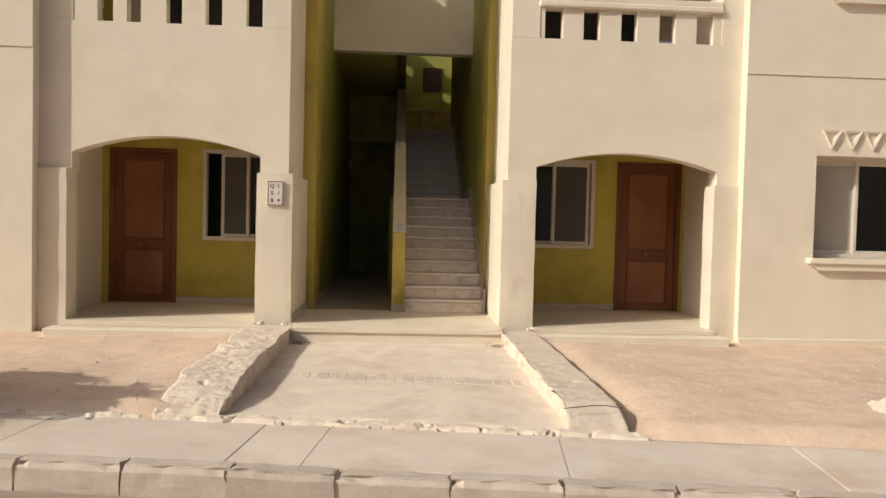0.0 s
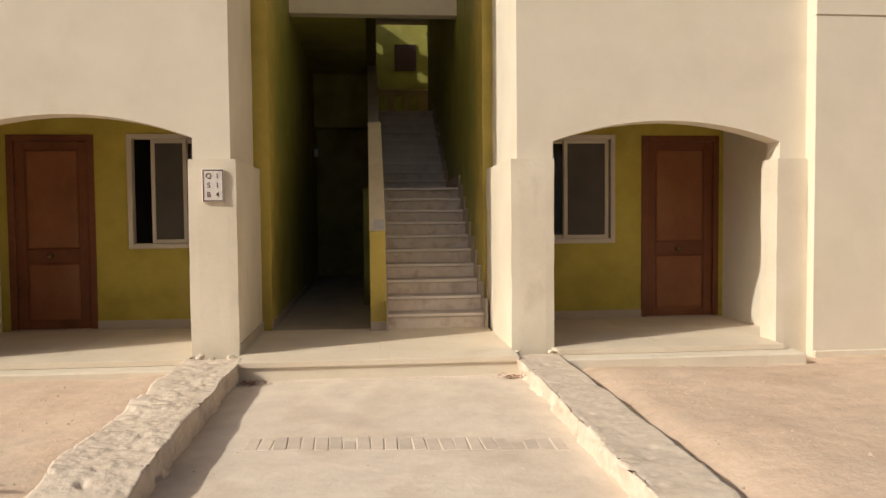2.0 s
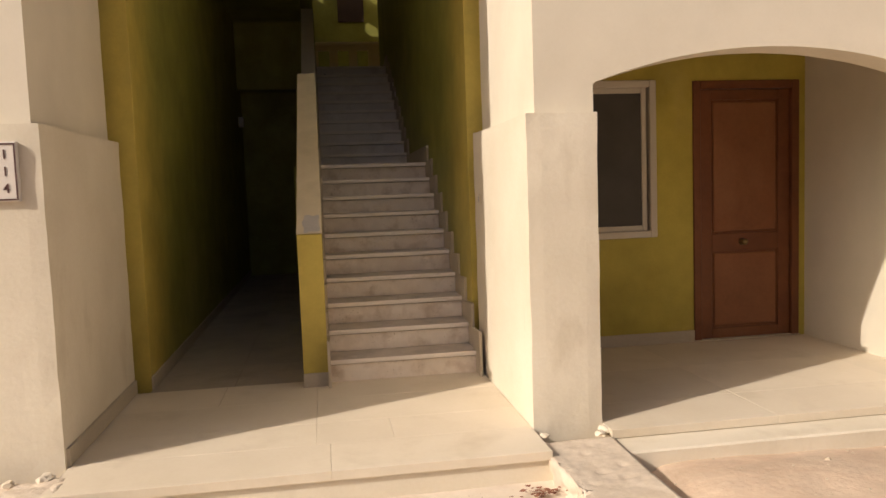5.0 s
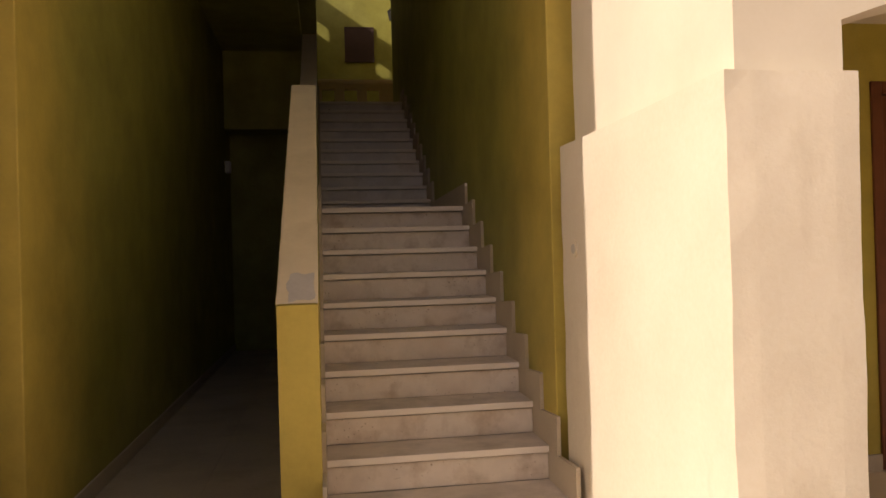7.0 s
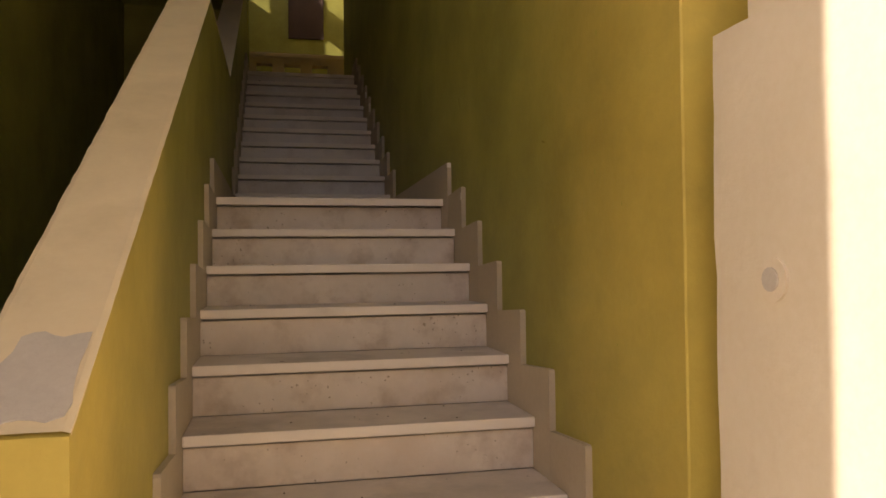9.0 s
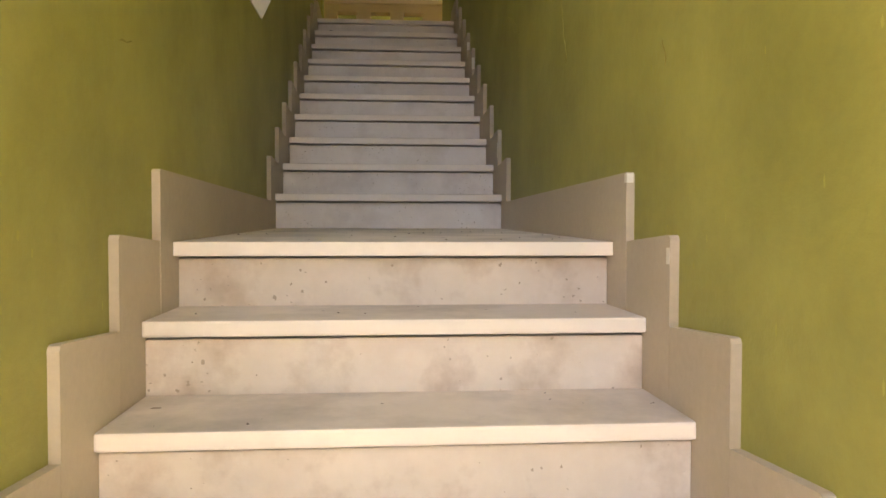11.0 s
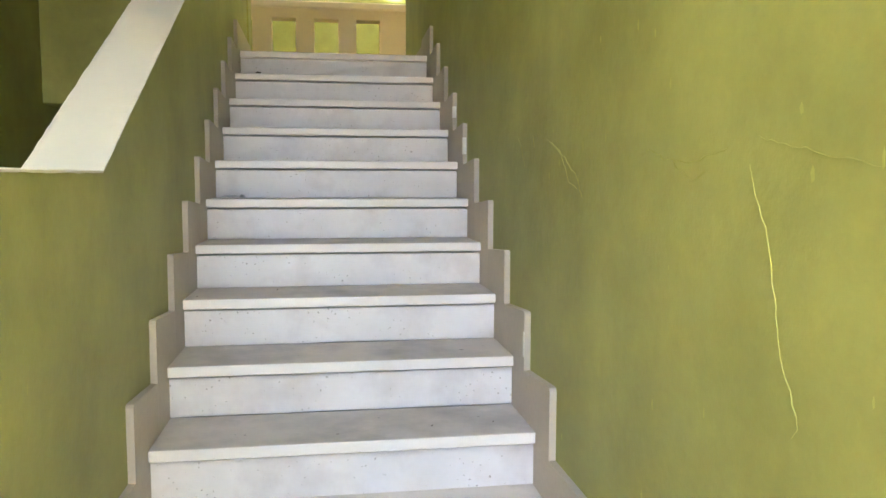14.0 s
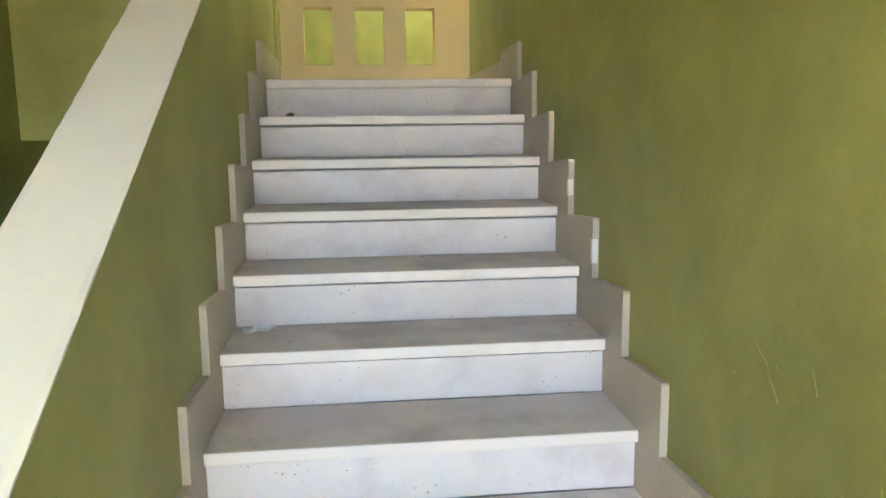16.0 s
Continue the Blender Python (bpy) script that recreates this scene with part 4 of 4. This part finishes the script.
for i in range(nx + 1):
    x = -4.2 + 5.75 * i / nx
    row = []
    for j in range(prof):
        f = j / (prof - 1)
        y = front_line(x) + 0.0 + 0.19 * f
        z = GROUND + 0.012 - 0.008 * (f > 0.5) - 0.05 * max(0.0, (abs(f - 0.5) - 0.36) / 0.14)
        p = Vector((x, y, z))
        chip = noise.noise(Vector((x * 5.5, y * 3, 2.0))) + 0.5 * noise.noise(Vector((x * 15, y * 12, 5.0)))
        drop = 0.05 * min(1.0, max(0.0, (chip - 0.30) * 6))
        row.append(bm.verts.new(p + noise.noise_vector(p * 7) * 0.018 + noise.noise_vector(p * 22) * 0.009 + Vector((0, 0, -drop))))
    rows.append(row)
for r0, r1 in zip(rows, rows[1:]):
    for j in range(prof - 1):
        bm.faces.new((r0[j], r1[j], r1[j + 1], r0[j + 1]))
bmesh.ops.recalc_face_normals(bm, faces=bm.faces[:])
structure("pavement_edging", bm, CONCRETE, "broken crumbling concrete edging along the pavement", "edging")

# brick course across the path
bc = holder("brick_course", "single course of worn bricks set across the path", "bricks", kind="structure")
brick_me = [mesh_of("brick", box(bmesh.new(), -w, w, -0.125, 0.125, -0.06, 0.0, 0.004), BRICK) for w in (0.040, 0.038, 0.0415)]
for i in range(23):
    x, y = -1.0 + 0.0875 * i, -2.22 - 0.01 * i + random.uniform(-0.012, 0.012)
    piece("brick", brick_me[i % 3], bc, (x, y, path_height(x, y) + 0.0055 + random.uniform(-0.002, 0.002) - 0.00012 * i), random.uniform(-0.05, 0.05))


# ---- things on and about the stairs ----
bm = bmesh.new()
sl = 1.50 / 2.47
prism(bm, [(1.345, 1.10 + 0.015 * sl + 0.0085), (1.53, 1.10 + 0.20 * sl + 0.0085), (1.53, 1.10 + 0.20 * sl + 0.0105), (1.345, 1.10 + 0.015 * sl + 0.0105)], "x", -0.20, -0.085)
bmesh.ops.subdivide_edges(bm, edges=bm.edges[:], cuts=5, use_grid_fill=True)
for v in bm.verts:
    v.co.x += 0.025 * noise.noise(Vector((v.co.y * 14, v.co.x * 9, 4)))
    d = 0.03 * noise.noise(Vector((v.co.x * 22, v.co.y * 8, 9)))
    v.co.y += d
    v.co.z += d * sl
part("cement_patch", bm, CEMENT, cap, "bare grey cement patch")
block("skirting", -0.247, -0.068, 1.316, 1.3295, 0.0, 0.10, SKIRT, plat, bevel=0.003)
jb = holder("junction_box", "round blank electrical outlet in the pillar", "outlet", at=(1.09, 1.33, 1.31))
bm = bmesh.new()
bmesh.ops.create_cone(bm, cap_ends=True, segments=18, radius1=0.042, radius2=0.040, depth=0.008, matrix=Matrix.Translation((-0.004, 0, 0)) @ Matrix.Rotation(radians(90), 4, 'Y'))
part("plate", bm, CREAM_ROUGH, jb)
bm = bmesh.new()
bmesh.ops.create_cone(bm, cap_ends=True, segments=14, radius1=0.022, radius2=0.022, depth=0.004, matrix=Matrix.Translation((-0.009, 0, 0)) @ Matrix.Rotation(radians(90), 4, 'Y'))
part("socket", bm, CEMENT, jb)
wb = holder("meter_box", "small white plastic box on the passage wall", "box", at=(LEFT, 8.7, 2.58))
block("body", 0.001, 0.07, -0.07, 0.07, -0.08, 0.08, PAPER, wb, bevel=0.008)
block("lid", 0.07, 0.076, -0.062, 0.062, -0.072, 0.072, PAPER, wb, bevel=0.002)
rnd = random.Random(5)
bm = bmesh.new()
n = 7
gv = [[bm.verts.new(((i / n - 0.5) * 0.10, (j / n - 0.5) * 0.05, 0.006 + abs(noise.noise(Vector((i * 0.9, j * 0.9, 1)))) * 0.022)) for i in range(n + 1)] for j in range(n + 1)]
for j in range(n):
    for i in range(n):
        bm.faces.new((gv[j][i], gv[j][i + 1], gv[j + 1][i + 1], gv[j + 1][i]))
scrap = part("paper_scrap", bm, PAPER)
scrap.location, scrap.rotation_euler = (0.03, 6.93, LAND + 0.166 * 5 - 0.004), (0, 0, 0.3)
tagged(scrap, "crumpled scrap of white paper on a step", "litter")


def crack(points, width, wall_x, seed, paint=None):
    """A fine ragged line of lifted paint on a side wall, along (y, z) points."""
    bm = bmesh.new()
    rnd = random.Random(seed)
    side = -1 if wall_x > 0.5 else 1
    pts = []
    for (ya, za), (yb, zb) in zip(points, points[1:]):
        k = max(2, int(math.hypot(yb - ya, zb - za) / 0.015))
        pts += [(ya + (yb - ya) * i / k + rnd.uniform(-1, 1) * 0.003 + 0.022 * noise.noise(Vector((za + (zb - za) * i / k, ya, seed)) * 9), za + (zb - za) * i / k + rnd.uniform(-1, 1) * 0.003) for i in range(k)]
    pts.append(points[-1])
    rows = []
    for i, (y, z) in enumerate(pts):
        a, b = pts[max(0, i - 1)], pts[min(len(pts) - 1, i + 1)]
        d = Vector((b[0] - a[0], b[1] - a[1])).normalized()
        w = width * rnd.uniform(0.3, 1.0) * (0.25 if noise.noise(Vector((i * 0.2, seed * 1.7, 0.3))) > 0.08 else 1) * (0.3 if i in (0, len(pts) - 1) else 1)
        rows.append([bm.verts.new((wall_x + side * o, y - d.y * w * f, z + d.x * w * f)) for f, o in ((-1, 0.0005), (0, 0.0017), (1, 0.0005))])
    for r0, r1 in zip(rows, rows[1:]):
        for i in (0, 1):
            bm.faces.new((r0[i], r0[i + 1], r1[i + 1], r1[i]))
    if paint:
        return tagged(part("wall_scuff", bm, paint), "dark brown scuff mark rubbed on the mustard wall", "scuff", "scuffs on the well walls")
    ob = part("paint_crack", bm, LIFTED)
    return tagged(ob, "fine crack with lifted mustard paint on the wall", "crack", "cracks in the well walls")


LIFTED = surface("lifted_paint", [(0.36, 0.34, 0.075), (0.44, 0.42, 0.115)], 20.0, 60, 0.2, 0.7, 0.2, 0.002)
for k, (pts, w, x) in enumerate((
        ([(4.53, 2.62), (4.47, 2.47), (4.44, 2.36), (4.41, 2.25)], 0.003, RIGHT), ([(4.79, 2.63), (4.72, 2.60), (4.67, 2.615)], 0.003, RIGHT),
        ([(4.50, 2.66), (4.30, 2.62), (4.08, 2.58)], 0.0025, RIGHT), ([(5.55, 2.71), (5.42, 2.66), (5.35, 2.62), (5.28, 2.56)], 0.0035, RIGHT),
        ([(4.95, 2.65), (4.89, 2.66), (4.83, 2.64), (4.71, 2.63), (4.60, 2.65)], 0.006, RIGHT), ([(5.92, 2.74), (5.88, 2.71), (5.83, 2.65)], 0.0035, RIGHT),
        ([(5.74, 2.74), (5.72, 2.70)], 0.006, RIGHT), ([(5.59, 2.72), (5.46, 2.68), (5.39, 2.60), (5.32, 2.58)], 0.003, RIGHT),
        ([(6.54, 3.39), (6.44, 3.32)], 0.004, RIGHT), ([(4.27, 2.56), (4.22, 2.47), (4.18, 2.40)], 0.003, -0.07))):
    crack(pts, w * 0.36, x, k)
SCUFFED = surface("scuffed_paint", [(0.24, 0.21, 0.055), (0.30, 0.26, 0.075)], 20.0, 60, 0.2, 0.7, 0.1, 0.001)
for k, (pts, w, x) in enumerate((
        ([(3.52, 2.085), (3.56, 2.094), (3.60, 2.103)], 0.003, -0.07),
        ([(3.547, 2.119), (3.535, 2.09), (3.53, 2.059)], 0.0035, RIGHT), ([(2.44, 1.742), (2.425, 1.732), (2.41, 1.727)], 0.004, RIGHT))):
    crack(pts, w, x, 60 + k, SCUFFED)

# paint flecks on the well walls
bm = bmesh.new()
rnd = random.Random(11)
for i in range(260):
    y, z = rnd.uniform(1.8, 8.2), 0
    right = rnd.random() < 0.6
    base = max(0.2, min(1.7, (y - 1.4) * 0.62)) if y < 5.6 else 1.7 + (y - 5.6) * 0.6
    z = base + rnd.uniform(0.2, 1.6) ** 1.0
    if not right and z > base + 0.75:
        continue
    x = RIGHT - 0.0012 if right else -0.07 + 0.0012
    a, b = rnd.uniform(0.002, 0.005), rnd.uniform(0.003, 0.014)
    bm.faces.new([bm.verts.new((x, y + p * a, z + q * b)) for p, q in ((-1, -0.6), (0.2, -1), (1, 0.1), (0.1, 1), (-0.7, 0.5))])
tagged(part("paint_flecks", bm, LIFTED), "pale paint flecks scattered over the mustard walls", "paint flecks", kind="stuff")

# chipped pale corners of the skirting
CHIP = surface("fresh_chip", [(0.74, 0.70, 0.62), (0.80, 0.76, 0.69)], 30.0, 60, 0.1, 0.8, 0.2, 0.002)
bm = bmesh.new()
for yy, zz, x, h in ((3.721, 1.838, RIGHT, 0.018), (3.447, 1.668, RIGHT, 0.03), (FIRST2 + 0.149, LAND + 0.332 + 0.10, RIGHT, 0.075), (FIRST2 + 5 * GO2 - 0.126, LAND + 0.996 + 0.10, RIGHT, 0.07),
                     (FIRST2 + 6 * GO2 - 0.126, LAND + 1.16 + 0.10, RIGHT, 0.05)):
    box(bm, x - 0.021, x - 0.004, yy - 0.0045, yy + 0.012, zz - h, zz + 0.004)
tagged(part("chipped_corner", bm, CHIP), "white chipped corners on the stone skirting", "chips", kind="stuff")

# dark grit swept into the steps, and one larger dark crumb near the top
bm = bmesh.new()
rnd = random.Random(31)


def crumb(x, y, z, r):
    vs = [bm.verts.new((x + a * r * rnd.uniform(0.6, 1.3), y + b * r * rnd.uniform(0.6, 1.3), z + c * r)) for a, b, c in ((1, 0, 0), (0, 1, 0), (-1, 0, 0), (0, -1, 0), (0, 0, 0.9))]
    for i in range(4):
        bm.faces.new((vs[i], vs[(i + 1) % 4], vs[4]))


for i in range(46):
    k = rnd.randint(4, 9)
    crumb(rnd.uniform(-0.02, 1.01), FIRST1 + (k - 1) * GO1 + rnd.uniform(0.03, 0.27), k * 0.17 - 0.008 * max(0, k - 7) - 0.0005, rnd.uniform(0.0015, 0.0045))
for i in range(40):
    y = rnd.uniform(3.95, 5.55)
    crumb(rnd.uniform(-0.02, 1.01), y, LAND - 0.024 * (5.615 - y) / 1.77 - 0.0005, rnd.uniform(0.0015, 0.005))
for i in range(44):
    k = rnd.randint(1, 9)
    crumb(rnd.uniform(-0.02, 1.01), FIRST2 + (k - 1) * GO2 + rnd.uniform(0.05, 0.27), LAND + k * 0.166 - 0.0005, rnd.uniform(0.0015, 0.0045))
GRIT = surface("dark_grit", [(0.07, 0.055, 0.045), (0.16, 0.13, 0.10)], 60.0, 80, 0.2, 0.9, 0.2, 0.001)
tagged(part("grit", bm, GRIT), "dark grit and dust crumbs lying on the stair treads", "grit", kind="stuff")

# ---- ground clutter ----
def stone_mesh(size, seed, material):
    bm = bmesh.new()
    bmesh.ops.create_icosphere(bm, subdivisions=2, radius=size)
    for v in bm.verts:
        v.co += noise.noise_vector(v.co / size * 1.3 + Vector((seed, 0, 0))) * size * 0.55
        v.co.z *= 0.6
    return mesh_of("rock", bm, material)


for k, (x, y, sz, r) in enumerate(((3.55, -3.72, 0.17, 0.4), (3.42, -4.05, 0.11, 1.4), (3.78, -3.95, 0.14, 2.0))):
    ob = new("rock", stone_mesh(sz, k * 3.1, RUBBLE))
    ob.location, ob.rotation_euler = (x, y, -0.11), (0, 0, r)
    tagged(ob, "rough brown rock half sunk in the sand", "rock", "rocks on the sand bed")
PLASTER = surface("broken_plaster", [(0.66, 0.57, 0.45), (0.76, 0.67, 0.54)], 14.0, 50, 0.2, 0.95, 0.6, 0.005)
for k, (x, y, z, sz) in enumerate(((1.50, -0.06, -0.03, 0.045), (1.44, -0.12, -0.02, 0.03), (1.12, -0.10, -0.02, 0.028), (-1.50, -0.14, 0.0, 0.04), (-1.78, -0.10, 0.0, 0.045), (-1.66, -0.17, 0.0, 0.03))):
    ob = new("plaster_lump", stone_mesh(sz, 40 + k * 2.3, PLASTER))
    ob.location, ob.rotation_euler = (x, y, z + sz * 0.2), (0, 0, k * 1.1)
    tagged(ob, "broken lump of cream plaster at the pillar foot", "rubble", "plaster lumps at the pillar feet")
ob = new("dark_pebble", stone_mesh(0.016, 77.0, GRIT))
ob.location = (0.07, FIRST2 + 8 * GO2 + 0.05, LAND + 9 * 0.166 + 0.006)
tagged(ob, "small dark pebble lying on a marble tread", "pebble")
bm = bmesh.new()
rnd = random.Random(21)


def pebble(bm, x, y, z, r):
    vs = []
    for a, b, c in ((1, 0, 0), (0, 1, 0), (-1, 0, 0), (0, -1, 0), (0, 0, 0.7)):
        vs.append(bm.verts.new((x + a * r * rnd.uniform(0.6, 1.2), y + b * r * rnd.uniform(0.6, 1.2), z + c * r)))
    for i in range(4):
        bm.faces.new((vs[i], vs[(i + 1) % 4], vs[4]))


for i in range(900):
    x = rnd.choice((rnd.uniform(-6, -1.95), rnd.uniform(1.6, 6)))
    y = rnd.uniform(front_line(x) + 0.1, -0.35)
    pebble(bm, x, y, soil_height(x, y) - 0.002, rnd.uniform(0.004, 0.016) * (2 if rnd.random() < 0.05 else 1))
for i in range(160):
    x, y = rnd.uniform(-1.35, 1.0), rnd.uniform(-3.8, -0.42)
    if rnd.random() < 0.5:
        y = -0.42 - abs(rnd.gauss(0, 0.06))
    pebble(bm, x, y, GROUND - 0.002, rnd.uniform(0.003, 0.010))
for i in range(120):
    x = rnd.uniform(-1.4, 1.1)
    y = front_line(x) + rnd.uniform(0.0, 0.16)
    pebble(bm, x, y, GROUND - 0.012, rnd.uniform(0.01, 0.04))
tagged(part("gravel", bm, GRAVEL), "loose stones scattered over sand and path", "gravel", kind="stuff")
bm = bmesh.new()
for cx, cy, n in ((-1.28, -0.46, 80), (0.98, -0.50, 40)):
    for i in range(n):
        x, y = cx + rnd.gauss(0, 0.06), cy + rnd.gauss(0, 0.04) - 0.03
        a, r = rnd.uniform(0, 6.28), rnd.uniform(0.008, 0.024)
        z = GROUND + rnd.uniform(0.004, 0.03)
        bm.faces.new([bm.verts.new((x + r * math.cos(a + t), y + 0.6 * r * math.sin(a + t), z + rnd.uniform(0, 0.01))) for t in (0, 1.6, 3.1, 4.7)])
tagged(part("dry_leaves", bm, surface("dry_leaf", [(0.22, 0.09, 0.06), (0.34, 0.16, 0.10)], 30, 60, 0.2, 0.8, 0.1, 0.001)), "dry reddish leaf litter in the corners of the path", "leaf litter", kind="stuff")
rod = holder("steel_rod", "bent rusty reinforcing rod on the rubble edging", "rod", at=(1.24, -3.92, -0.02))
cu = bpy.data.curves.new("rod", 'CURVE')
cu.dimensions, cu.bevel_depth, cu.bevel_resolution = '3D', 0.0035, 2
sp = cu.splines.new('POLY')
sp.points.add(4)
for p, c in zip(sp.points, ((-0.22, -0.03, -0.01), (-0.06, -0.01, 0.0), (0.0, 0.0, 0.005), (0.1, 0.015, 0.0), (0.22, 0.03, -0.02))):
    p.co = (*c, 1)
cu.materials.append(RUST)
tmp = new("rod_source", cu)
bpy.context.view_layer.update()
rod_me = bpy.data.meshes.new_from_object(tmp.evaluated_get(bpy.context.evaluated_depsgraph_get()))
bpy.data.objects.remove(tmp)
bar = new("bar", rod_me)
bar.parent = rod

# small tree beside the path, whose shade falls on the sand
tree = holder("small_tree", "small sparse olive-green tree on the sand bed", "tree", at=(-4.75, -3.95, -0.15))
rnd = random.Random(4)


def limb(bm, a, b, r0, r1):
    d = (b - a).normalized()
    u = d.orthogonal().normalized()
    w = d.cross(u)
    ra, rb = [], []
    for k in range(7):
        c, s2 = math.cos(k * math.tau / 7), math.sin(k * math.tau / 7)
        ra.append(bm.verts.new(a + (u * c + w * s2) * r0))
        rb.append(bm.verts.new(b + (u * c + w * s2) * r1))
    for k in range(7):
        bm.faces.new((ra[k], ra[(k + 1) % 7], rb[(k + 1) % 7], rb[k]))


bm = bmesh.new()
lb = bmesh.new()
knee = Vector((0.05, 0.02, 0.75))
limb(bm, Vector((0, 0, -0.05)), knee, 0.05, 0.035)
for k in range(7):
    a = k * 0.9
    tip = knee + Vector((math.cos(a) * rnd.uniform(0.35, 0.75), math.sin(a) * rnd.uniform(0.3, 0.55), rnd.uniform(0.15, 0.55)))
    limb(bm, knee, tip, 0.022, 0.008)
    for i in range(1300):
        c = tip + Vector((rnd.gauss(0, 0.19), rnd.gauss(0, 0.11), rnd.gauss(0, 0.09)))
        d = Vector((rnd.uniform(-1, 1), rnd.uniform(-1, 1), rnd.uniform(-0.5, 0.8))).normalized()
        e = d.orthogonal().normalized() * 0.020
        lb.faces.new([lb.verts.new(p) for p in (c - d * 0.075, c + e, c + d * 0.075, c - e)])
part("trunk", bm, BARK, tree)
part("crown", lb, LEAF, tree)
